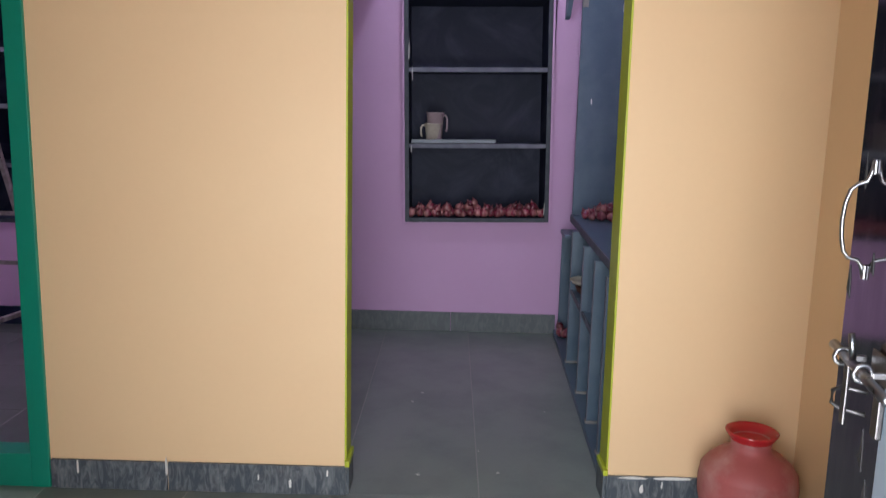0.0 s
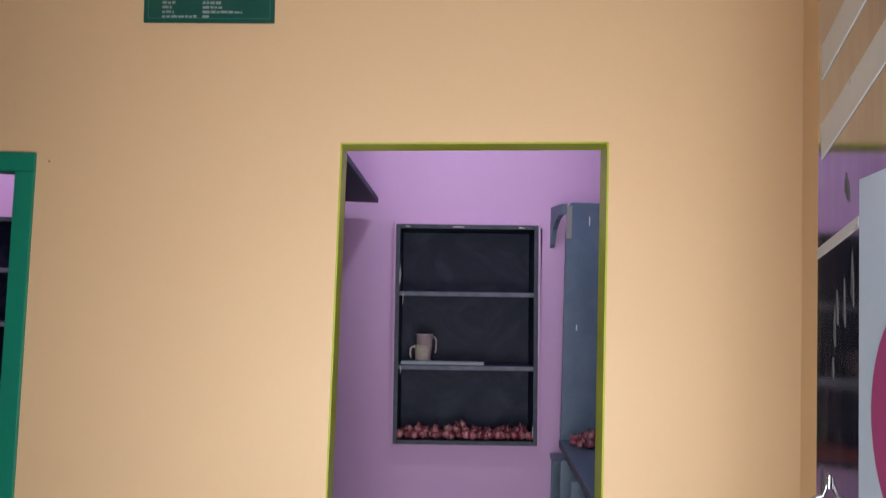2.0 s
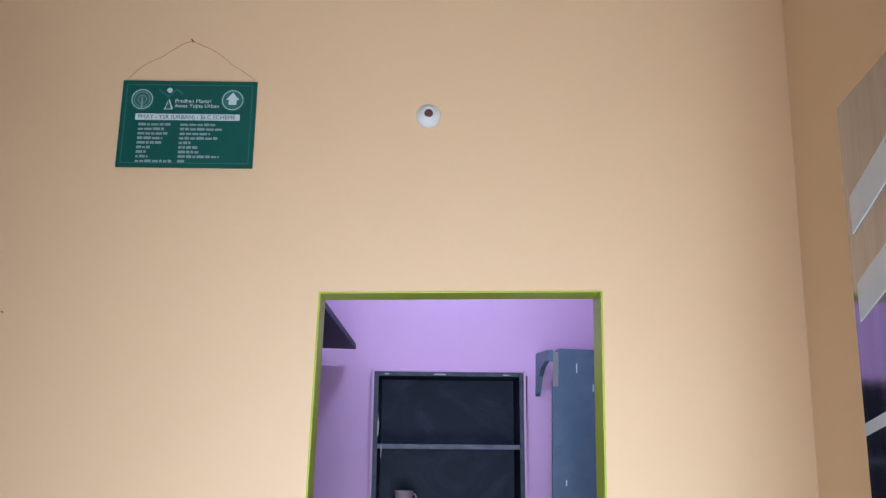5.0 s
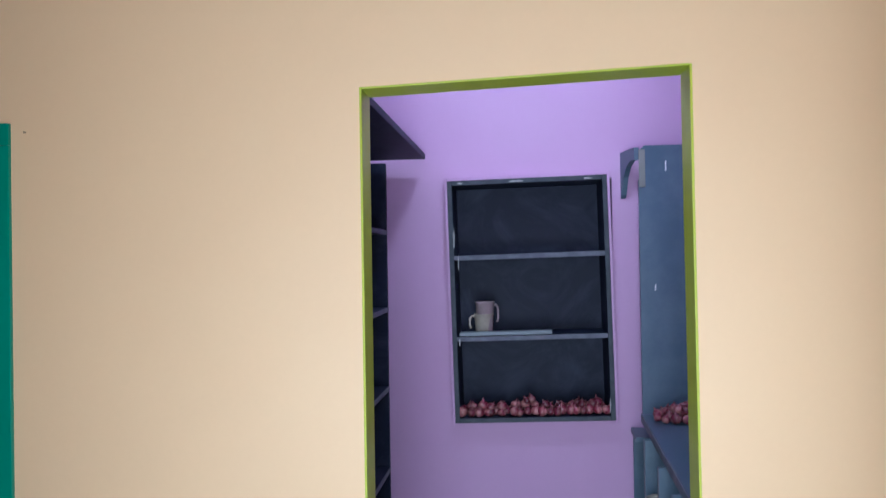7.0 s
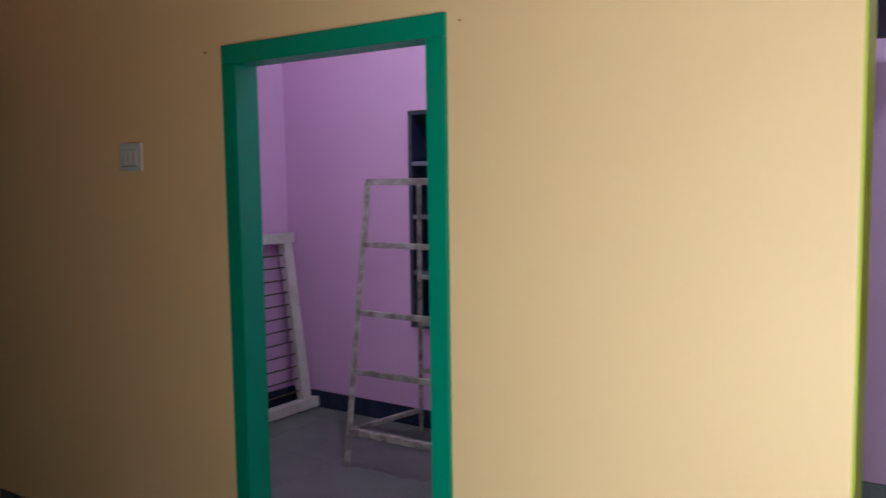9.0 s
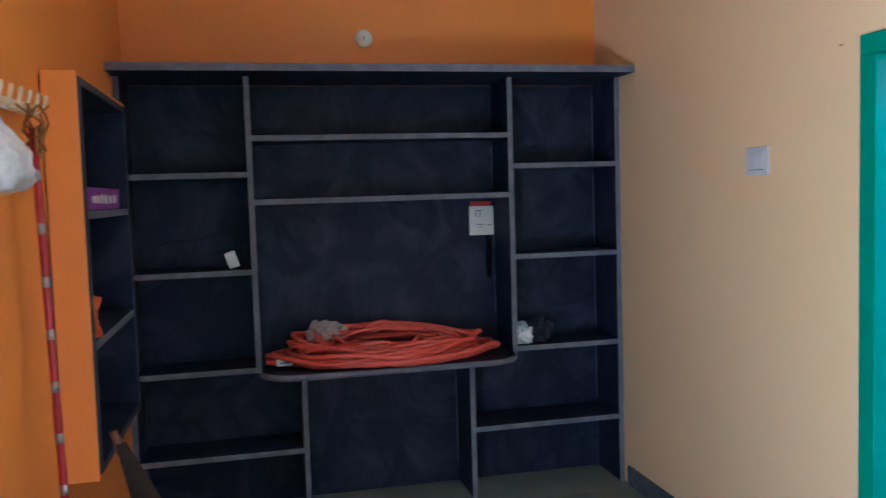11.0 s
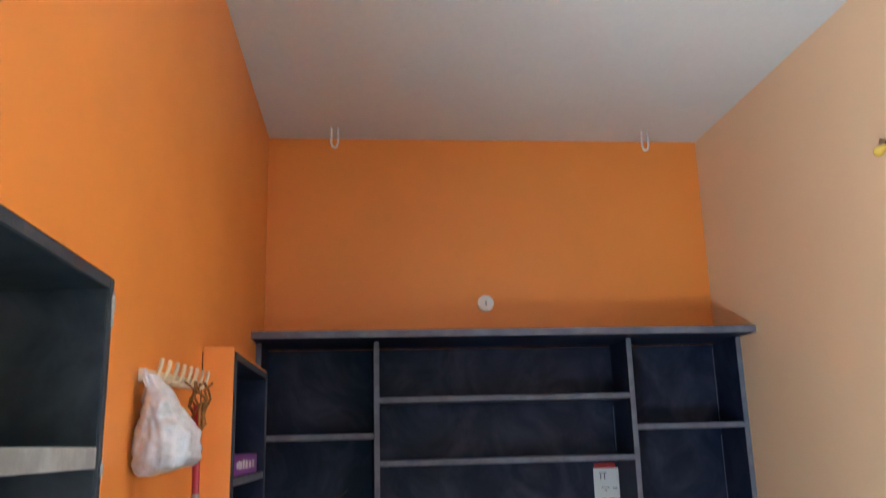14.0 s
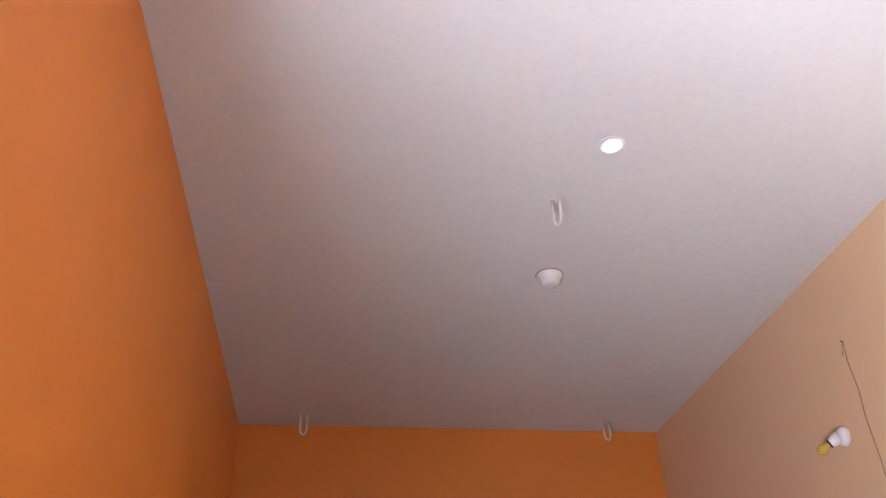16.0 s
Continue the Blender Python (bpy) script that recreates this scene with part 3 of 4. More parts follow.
for x, z, l in ((0.13, 1.22, 0.05), (0.235, 1.27, 0.075), (0.22, 1.12, 0.04), (0.07, 0.62, 0.03)):
    boxpart("paint_drip", slab, WHITE, (x, x + 0.006, -0.0015, 0.0, z, z + l), 0.0, "thin white paint drip")

# onions
onion_meshes = []
for s in range(4):
    bm = bmesh.new()
    r = 0.021 + 0.0025 * s
    lathe(bm, [(0.0015, r * 0.02), (r * 0.55, r * 0.12), (r * 0.93, r * 0.55), (r, r * 0.95), (r * 0.86, r * 1.38), (r * 0.5, r * 1.72), (r * 0.18, r * 1.95), (r * 0.10, r * 2.35), (r * 0.05, r * 2.45)], 12)
    for v in bm.verts:
        v.co += 0.12 * r * noise.noise_vector(v.co * 60 + Vector((s, s, s)))
    bmesh.ops.recalc_face_normals(bm, faces=bm.faces)
    me = bpy.data.meshes.new("onion")
    bm.to_mesh(me)
    bm.free()
    me.materials.append(ONION)
    me.polygons.foreach_set("use_smooth", [True] * len(me.polygons))
    onion_meshes.append(me)
rng = random.Random(4)


def onion(x, y, z, group):
    o = new("onion", rng.choice(onion_meshes))
    o.matrix_basis = pose(x, y, z + 0.006, rng.uniform(-35, 35), rng.uniform(-35, 35), rng.uniform(0, 360))
    return tagged(o, "red onion with dry papery skin", "onion", group)


def niche_floor(x):
    return 0.675 + 0.026 + (x - 0.075) * math.sin(radians(1.2))


for k in range(21):
    for j in range(3):
        x = 0.125 + k * 0.0372 + rng.uniform(-0.008, 0.008)
        onion(x, 2.165 + j * 0.047 + rng.uniform(-0.007, 0.007), niche_floor(x) + 0.001, "onions on the kitchen shelf")
for k in range(19):
    x = 0.145 + k * 0.0385 + rng.uniform(-0.012, 0.012)
    if rng.random() > 0.25:
        onion(x, 2.187 + rng.uniform(-0.01, 0.03), niche_floor(x) + 0.030, "onions on the kitchen shelf")
for x in (0.47, 0.49):
    onion(x, 2.20, niche_floor(x) + 0.058, "onions on the kitchen shelf")
for k in range(7):
    for j in range(7):
        x, y = 1.10 + k * 0.045, 1.88 - j * 0.045
        if (k - 2.6) ** 2 / 13 + (j - 2.5) ** 2 / 9 < 1:
            onion(x + rng.uniform(-0.01, 0.01), y + rng.uniform(-0.01, 0.01), 0.768, "onions on the counter")
            if (k - 2.6) ** 2 / 5 + (j - 2.5) ** 2 / 4 < 1:
                onion(x + 0.02, y - 0.02, 0.800, "onions on the counter")
for x, y, z in ((1.01, 2.02, 0.03), (1.03, 1.97, 0.03), (1.03, 2.06, 0.03), (1.02, 2.02, 0.066), (1.07, 2.0, 0.03)):
    onion(x, y, z, "onions under the counter")


def mug(at, r, h, mat, turn, label, lean=0.0):
    t = thing("mug", at, label, "mug", turn=turn)
    t.matrix_basis = pose(*at, lean, 0, turn)
    part("cup", lathe(bmesh.new(), [(r * 0.72, 0), (r * 0.80, 0.004), (r * 0.97, h - 0.006), (r * 1.05, h - 0.004), (r * 1.05, h), (r * 0.93, h), (r * 0.72, 0.012)], 28), mat, t, smooth=True)
    bm = tube(bmesh.new(), [(r * 0.9, 0, h * 0.88), (r * 1.2, 0, h * 0.9), (r * 1.42, 0, h * 0.78), (r * 1.42, 0, h * 0.45), (r * 1.3, 0, h * 0.32)], 0.006, 8)
    part("handle", bm, mat, t, smooth=True)
    return t


mug((0.232, 2.225, 1.143), 0.054, 0.115, MUG, 190, "stained off-white plastic mug standing on a slate shelf")
mug((0.239, 2.225, 1.158), 0.052, 0.165, MUG_PINK, 15, "dull pink plastic mug nested in another mug")
plank = tagged(boxpart("plank", None, PLANK, (0.105, 0.60, 2.131, 2.19, 1.143, 1.163)), "thin grey plank lying along the shelf front", "plank")
plank.matrix_basis = pose(0, 0, 0) @ Matrix.Translation((0.1, 2.15, 1.141)) @ pose(0, 0, 0, 0, -1.2, 0) @ Matrix.Translation((-0.1, -2.15, -1.141))
for name, label, mat, x, y, z, r, h in (("bowl", "dull brown metal bowl on a counter shelf", BROWN, 1.045, 1.36, 0.430, 0.062, 0.05), ("dish", "dull metal dish stacked on a bowl", MUG, 1.040, 1.36, 0.480, 0.085, 0.032)):
    tagged(mesh_object(name, lathe(bmesh.new(), [(r * 0.35, 0), (r * 0.82, h * 0.38), (r, h * 0.94), (r * 0.97, h), (r * 0.7, h * 0.5), (r * 0.24, h * 0.25)], 28, (x, y, z)), mat, True), label, name)
box_blue = tagged(boxpart("small_box", None, SHEET, (-0.36, -0.30, 1.62, 1.70, 1.302, 1.345)), "small pale blue box on the side shelf", "box")


# ---------------------------------------------------------------- entrance door leaf and its fittings
DX, DY = 1.024, -1.29
TURN = radians(8.2)
leaf = thing("entrance_door", (DX - 1.13 * math.sin(TURN), DY - 1.13 * math.cos(TURN), 0), "dark glossy laminated door leaf standing open into the hall", "door", turn=-8.2)
boxpart("leaf", leaf, DOOR, (0, 0.036, 0, DY + 2.42, 0.012, 2.165), 0.003)
boxpart("sheet", leaf, SHEET, (-0.003, 0, 0.12, 0.915, 0.18, 1.735), 0.001, "pale blue protective sheet on the door")
part("printed_disc", lathe(bmesh.new(), [(0.16, 0), (0.16, 0.0015)], 40, (-0.0048, 0.70, 1.40), "X"), MAGENTA, leaf, "magenta printed disc")
# two pale slanted strips near the top of the leaf
for z in (1.86, 2.0):
    bm = box(bmesh.new(), -0.002, 0, 0.62, 1.104, z, z + 0.06)
    for v in bm.verts:
        v.co.z += (0.9 - v.co.y) * 0.30
        v.co.z = min(v.co.z, 2.16)
    part("slanted_strip", bm, PALE_STRIP, leaf, "pale slanted strip across the door")
bm = box(bmesh.new(), -0.0015, 0, 0.925, 1.126, -0.009, 0.009)
for v in bm.verts:
    v.co.z += 1.655 - (v.co.y - 1.02) * 0.18
part("tape", bm, PALE_STRIP, leaf, "strip of pale adhesive tape")
g = random.Random(14)
for k in range(16):
    y, z, w, h = g.uniform(0.925, 1.115), g.uniform(0.35, 2.05), g.uniform(0.006, 0.016), g.uniform(0.03, 0.09)
    bm = bmesh.new()
    lo = [(y, z), (y + w, z + h * 0.25), (y + w * 0.55, z + h), (y + w * 0.1, z + h * 0.5)]
    f0 = [bm.verts.new((-0.0012, a, b)) for a, b in lo]
    f1 = [bm.verts.new((0.0, a, b)) for a, b in lo]
    bm.faces.new(f0)
    bm.faces.new(f1)
    for q in range(4):
        bm.faces.new((f0[q], f0[(q + 1) % 4], f1[(q + 1) % 4], f1[q]))
    part("film_flake", bm, FLAKE, leaf, "flake of torn dull film")
for z in (0.3, 1.1, 1.9):
    part("hinge", lathe(bmesh.new(), [(0.009, 0), (0.009, 0.1)], 12, (0.018, -0.006, z)), CHROME, leaf)
hd = part("handle", tube(bmesh.new(), [(-0.004, 1.082, 1.315), (-0.008, 1.082, 1.295), (-0.014, 1.082, 1.280), (-0.030, 1.082, 1.274), (-0.042, 1.082, 1.262), (-0.049, 1.082, 1.235),
                                       (-0.052, 1.082, 1.20), (-0.050, 1.082, 1.165), (-0.044, 1.082, 1.135), (-0.034, 1.082, 1.122), (-0.016, 1.082, 1.118), (-0.008, 1.082, 1.105), (-0.004, 1.082, 1.088)],
                                      0.0042, 10), CHROME, leaf, "chrome pull handle", True)
boxpart("rose", hd, CHROME, (-0.006, 0, 1.074, 1.090, 1.295, 1.325), 0.003)
boxpart("rose", hd, CHROME, (-0.006, 0, 1.074, 1.090, 1.078, 1.108), 0.003)
hd.scale, hd.location = (0.82, 1.0, 0.78), (0, -0.028, 1.088 * 0.22)
bolt = boxpart("bolt_plate", leaf, DULL, (-0.004, 0, 0.93, 1.10, 0.90, 0.955), 0.002, "chrome sliding door bolt")
bolt.scale, bolt.location = (0.8, 0.8, 0.8), (-0.004, 0.086, 0.227)
part("rod", tube(bmesh.new(), [(-0.045, 0.90, 0.915), (-0.045, 1.19, 0.935)], 0.0095, 12), CHROME, bolt, smooth=True)
for y in (1.02, 1.13):
    part("ring", tube(bmesh.new(), [(-0.045 + 0.016 * math.cos(a * math.pi / 8), y, 0.926 + 0.016 * math.sin(a * math.pi / 8)) for a in range(16)], 0.0045, 8, True), CHROME, bolt, smooth=True)
    boxpart("stud", bolt, CHROME, (-0.03, -0.002, y - 0.006, y + 0.006, 0.918, 0.930), 0.002)
boxpart("hasp", bolt, DULL, (-0.048, -0.042, 1.090, 1.112, 0.80, 0.92), 0.0025)
part("staple", tube(bmesh.new(), [(-0.004, 1.10, 0.865), (-0.042, 1.13, 0.865), (-0.056, 1.135, 0.855), (-0.056, 1.135, 0.83), (-0.042, 1.13, 0.82), (-0.004, 1.10, 0.82)], 0.0045, 8), DULL, bolt, smooth=True)
part("knob", tube(bmesh.new(), [(-0.045, 1.075, 0.935), (-0.052, 1.078, 0.985)], 0.006, 8), CHROME, bolt, smooth=True)
boxpart("lower_plate", bolt, DULL, (-0.012, 0, 1.02, 1.05, 0.80, 0.88), 0.003)
fr = tagged(new("door_2"), "teal green entrance door frame", "door frame", kind="structure")
boxpart("post", fr, TEAL, (EX0, EX0 + 0.06, YS - 0.16, YS + 0.01, 0, EZ - 0.06), 0.004)
boxpart("post", fr, TEAL, (EX1 - 0.04, EX1, YS - 0.16, YS + 0.01, 0, EZ - 0.06), 0.004)
boxpart("head", fr, TEAL, (EX0, EX1, YS - 0.16, YS + 0.01, EZ - 0.06, EZ), 0.004)

# ---------------------------------------------------------------- hall, by the cream wall
pot = thing("water_pot", (1.312, -0.22, 0), "dusty red plastic water pot standing on the floor", "pot")
part("body", lathe(bmesh.new(), [(0.07, 0.0), (0.10, 0.006), (0.135, 0.07), (0.152, 0.15), (0.153, 0.20), (0.147, 0.225), (0.148, 0.232), (0.13, 0.258), (0.10, 0.284), (0.066, 0.30),
                                 (0.060, 0.315), (0.066, 0.338), (0.058, 0.338), (0.052, 0.315), (0.055, 0.295)], 48), RED_POT, pot, smooth=True)
part("rim", lathe(bmesh.new(), [(0.060, 0.328), (0.067, 0.338), (0.079, 0.356), (0.081, 0.362), (0.076, 0.365), (0.063, 0.350), (0.055, 0.329)], 48), RED_RIM, pot, "shiny red flared rim", True)


def board_sign():
    t = thing("hanging_sign", (-0.471, -0.004, 2.606), "dark green printed board hanging on a cord", "sign")
    t.matrix_basis = pose(-0.471, -0.006, 2.599, 0, -1.4, 0)
    w, h = 0.2235, 0.153
    boxpart("board", t, SIGN, (-w, w, -0.006, 0.0, -h, h), 0.002)
    y = -0.006
    for x0, x1, z0, z1 in ((-w + 0.014, w - 0.014, h - 0.017, h - 0.014), (-w + 0.014, w - 0.014, -h + 0.014, -h + 0.017),
                           (-w + 0.014, -w + 0.017, -h + 0.014, h - 0.014), (w - 0.017, w - 0.014, -h + 0.014, h - 0.014)):
        boxpart("border_line", t, SIGN_PALE, (x0, x1, y - 0.001, y, z0, z1), 0.0)
    for x, mat in ((-0.155, SIGN_PALE), (0.145, SIGN_PALE)):
        part("emblem", lathe(bmesh.new(), [(0.039, -0.0010), (0.039, 0.0)], 36, (x, y, h - 0.068), "Y"), mat, t)
        part("emblem_ring", tube(bmesh.new(), [(x + 0.034 * math.cos(a * math.pi / 16), y - 0.0012, h - 0.068 + 0.034 * math.sin(a * math.pi / 16)) for a in range(32)], 0.0012, 5, True), SIGN_PRINT, t)
    bm = bmesh.new()
    for p in ((0.123, 0.086), (0.167, 0.086), (0.145, 0.112)):
        bm.verts.new((p[0], y - 0.0022, p[1]))
    bm.faces.new(list(bm.verts))
    part("emblem_roof", bm, SIGN_PRINT, t)
    bars(t, [(0.132, 0.158, 0.068, 0.086)], SIGN_PRINT, y - 0.001, "emblem_block")
    part("emblem_spot", lathe(bmesh.new(), [(0.009, -0.001), (0.009, 0)], 20, (-0.066, y, 0.118), "Y"), SIGN_PRINT, t)
    part("emblem_stroke", tube(bmesh.new(), [(-0.10, y, 0.118), (-0.068, y, 0.095), (-0.068, y, 0.055)], 0.004, 5), SIGN_PALE, t)
    part("emblem_stroke", tube(bmesh.new(), [(-0.02, y, 0.105), (-0.043, y, 0.122), (-0.068, y, 0.095)], 0.004, 5), SIGN_PALE, t)
    for text, x, z, size, mat in (("Pradhan Mantri", -0.046, 0.074, 0.0195, SIGN_PRINT), ("Awas Yojna Urban", -0.046, 0.057, 0.0195, SIGN_PRINT), ("PMAY - YSR (URBAN) - BLC SCHEME", -0.164, 0.0160, 0.0202, SIGN_INK)):
        cu = bpy.data.curves.new("words", "FONT")
        cu.body, cu.size, cu.extrude = text, size, 0.0004
        tmp = bpy.data.objects.new("words", cu)
        me = bpy.data.meshes.new_from_object(tmp)
        me.materials.append(mat)
        ob = new("words", me)
        ob.parent = t
        ob.matrix_basis = pose(x, y - (0.0022 if mat is SIGN_INK else 0.0008), z, 90, 0, 0)
        bpy.data.objects.remove(tmp)
    part("emblem_stroke", tube(bmesh.new(), [(-0.068, y, 0.085), (-0.078, y, 0.05), (-0.054, y, 0.052), (-0.066, y, 0.085)], 0.0028, 5), SIGN_PRINT, t)
    for r_ in (0.026, 0.014):
        part("emblem_ring", tube(bmesh.new(), [(-0.155 + r_ * math.cos(a * math.pi / 16), y - 0.0012, h - 0.068 + r_ * math.sin(a * math.pi / 16)) for a in range(32)], 0.0010, 5, True), SIGN_GREY, t)
    part("emblem_stem", tube(bmesh.new(), [(-0.155, y - 0.001, h - 0.104), (-0.155, y - 0.001, h - 0.060)], 0.0025, 5), SIGN_GREY, t)
    boxpart("title_band", t, SIGN_PRINT, (-0.172, 0.172, y - 0.0015, y, 0.012, 0.034), 0.0)
    left = (0.108, 0.085, 0.098, 0.082, 0.086, 0.045, 0.032, 0.04, 0.118)
    right = (0.115, 0.14, 0.10, 0.125, 0.038, 0.062, 0.068, 0.135, 0.022)
    g = random.Random(2)
    for k, (a, b) in enumerate(zip(left, right)):
        z = 0.001 - k * 0.0160
        for x0, x1 in ((-0.160, -0.160 + a), (-0.022, -0.022 + b)):
            x = x0
            while x < x1:
                w_ = min(g.uniform(0.008, 0.026), x1 - x)
                if w_ > 0.003:
                    boxpart("print_line", t, SIGN_GREY, (x, x + w_, y - 0.0012, y, z - 0.0085, z - g.choice((0.0, 0.0015))), 0.0)
                x += w_ + 0.004
    pts = [(-0.212, -0.004, h - 0.004)] + [(-0.21 + 0.205 * k / 6, -0.004, h + 0.008 + 0.142 * (k / 6) ** 0.82) for k in range(7)]
    pts += [(-0.005 + 0.215 * k / 6, -0.004, h + 0.150 - 0.142 * (k / 6) ** 1.2) for k in range(1, 7)] + [(0.213, -0.004, h - 0.004)]
    part("cord", tube(bmesh.new(), [(p_[0], p_[1], p_[2] + 0.004 * math.sin(17 * k_)) for k_, p_ in enumerate(pts)], 0.0008, 5), CORD, t)
    part("nail", lathe(bmesh.new(), [(0.003, -0.012), (0.003, 0.004)], 8, (-0.006, 0.0, h + 0.150), "Y"), CORD, t)
    return t


board_sign()

holder = thing("lamp_holder", (0.327, 0, 2.66), "white round lamp holder without a bulb on the cream wall", "lamp holder")
part("base", lathe(bmesh.new(), [(0.041, 0.0), (0.041, -0.006), (0.034, -0.016), (0.024, -0.020), (0.022, -0.034), (0.016, -0.034), (0.015, -0.02)], 36, (0, 0, 0), "Y"), WHITE, holder, smooth=True)
part("socket", lathe(bmesh.new(), [(0.0145, -0.018), (0.0145, -0.029), (0.004, -0.031)], 24, (0, 0, 0), "Y"), BROWN, holder, "dark brown socket")


SWITCH = material("aged_white_plastic", (0.54, 0.53, 0.56), 0.4, spot_scale=9, grain=60, bump=0.02)


def switch(x, z, w, h, label):
    t = thing("switch_plate", (x, 0, z), label, "switch")
    boxpart("plate", t, SWITCH, (-w / 2, w / 2, -0.010, 0, -h / 2, h / 2), 0.004)
    boxpart("frame", t, SWITCH, (-w * 0.38, w * 0.38, -0.0125, -0.010, -h * 0.36, h * 0.36), 0.002)
    for k in range(3):
        boxpart("rocker", t, SWITCH, (-w * 0.34 + k * w * 0.23, -w * 0.34 + k * w * 0.23 + w * 0.20, -0.0165, -0.0125, -h * 0.28, h * 0.20), 0.002)
    boxpart("gap", t, INK, (-w * 0.36, w * 0.36, -0.0130, -0.0125, -h * 0.33, -h * 0.30), 0.0)
    return t


switch(-2.472, 1.625, 0.135, 0.105, "white plastic switch plate with rockers on the cream wall")

bulb = thing("wall_lamp", (-2.21, 0, 2.625), "white angled holder with a small yellow bulb", "lamp")
bm = lathe(bmesh.new(), [(0.045, 0.0), (0.045, -0.012), (0.036, -0.03), (0.03, -0.035)], 32, (0, 0, 0), "Y")
part("base", bm, WHITE, bulb, smooth=True)
arm = part("holder", lathe(bmesh.new(), [(0.030, 0.0), (0.027, 0.035), (0.021, 0.05), (0.021, 0.056)], 28), WHITE, bulb, smooth=True)
arm.matrix_basis = Matrix.Translation((0, -0.026, 0)) @ Vector((-0.55, -0.62, -0.42)).to_track_quat("Z", "Y").to_matrix().to_4x4()
ringb = part("collar", lathe(bmesh.new(), [(0.0215, 0.052), (0.0215, 0.058), (0.016, 0.062)], 24), BLACK, bulb)
ringb.matrix_basis = arm.matrix_basis
gl = part("bulb", lathe(bmesh.new(), [(0.012, 0.058), (0.013, 0.072), (0.021, 0.088), (0.0235, 0.100), (0.020, 0.116), (0.010, 0.124), (0.002, 0.126)], 24), YELLOW, bulb, "small yellow glass bulb", True)
gl.matrix_basis = arm.matrix_basis
bulb.scale = (0.8, 0.8, 0.8)
string = thing("wall_string", (-2.05, -0.003, 2.94), "thin brown cord hanging from a nail", "cord")
part("cord", tube(bmesh.new(), [(0.0, 0, 0.0), (-0.004, -0.002, -0.08), (0.006, -0.002, -0.2), (-0.004, -0.002, -0.3), (0.004, -0.002, -0.45), (-0.002, -0.002, -0.6)], 0.0016, 6), CORD, string)
part("cord_end", tube(bmesh.new(), [(0.0, 0, 0.0), (-0.012, -0.002, -0.02), (-0.02, -0.002, -0.05)], 0.0012, 5), CORD, string)
part("nail", lathe(bmesh.new(), [(0.003, -0.010), (0.003, 0.003)], 10, (0, 0, 0), "Y"), CORD, string)
for x, z in ((-0.985, 1.955), (-2.03, 1.97)):
    n = tagged(mesh_object("nail", lathe(bmesh.new(), [(0.003, -0.008), (0.0025, 0.004)], 8, (x, 0, z), "Y"), CORD), "small rusty nail in the cream wall", "nail", "nails in the wall")

# ---------------------------------------------------------------- ceiling fittings
def ceiling_hook(x, y, size, label, turn=0.0):
    t = thing("ceiling_hook", (x, y, H), label, "hook", "ceiling hooks", turn)
    s = size
    part("loop", tube(bmesh.new(), [(-0.018, 0, 0.01), (-0.018, 0, -s * 0.75), (-0.012, 0, -s * 0.94), (0, 0, -s), (0.012, 0, -s * 0.94), (0.018, 0, -s * 0.75), (0.018, 0, 0.01)], 0.006, 8), WHITE, t, smooth=True)
    return t


ceiling_hook(-3.80, -2.07, 0.11, "white painted iron hook in the ceiling", 90)
ceiling_hook(-3.80, -0.355, 0.11, "white painted iron hook in the ceiling", 90)
ceiling_hook(-1.70, -1.17, 0.11, "white painted fan hook in the ceiling", 28)
rose = thing("ceiling_rose", (-2.21, -1.07, H), "white plastic ceiling rose", "ceiling rose")
# thin grey ring stands in for the shade round the rose's rim
part("shade_ring", lathe(bmesh.new(), [(0.055, 0.0), (0.055, -0.003), (0.053, -0.004)], 36), GREY, rose, "grey ring for the shade round the rose")
part("cap", lathe(bmesh.new(), [(0.052, -0.002), (0.052, -0.010), (0.044, -0.014), (0.038, -0.042), (0.030, -0.048), (0.012, -0.048)], 36), WHITE, rose, smooth=True)
led = thing("ceiling_lamp", (-1.40, -1.06, H), "lit round ceiling lamp", "lamp")
part("ring", lathe(bmesh.new(), [(0.044, 0.0), (0.044, -0.004), (0.032, -0.006), (0.026, -0.002)], 32), WHITE, led, smooth=True)
part("diffuser", lathe(bmesh.new(), [(0.026, -0.001), (0.026, -0.004), (0.020, -0.009), (0.002, -0.012)], 32), GLOW, led, "glowing white diffuser", True)
disc = thing("cover_plate", (XW, -1.262, 2.342), "white round cover plate on the orange wall", "cover plate")
part("plate", lathe(bmesh.new(), [(0.044, 0), (0.044, 0.006), (0.039, 0.010), (0.002, 0.011)], 36, (0, 0, 0), "X"), WHITE, disc, smooth=True)
boxpart("slot", disc, INK, (0.0105, 0.0118, -0.003, 0.003, -0.012, 0.012), 0.0)

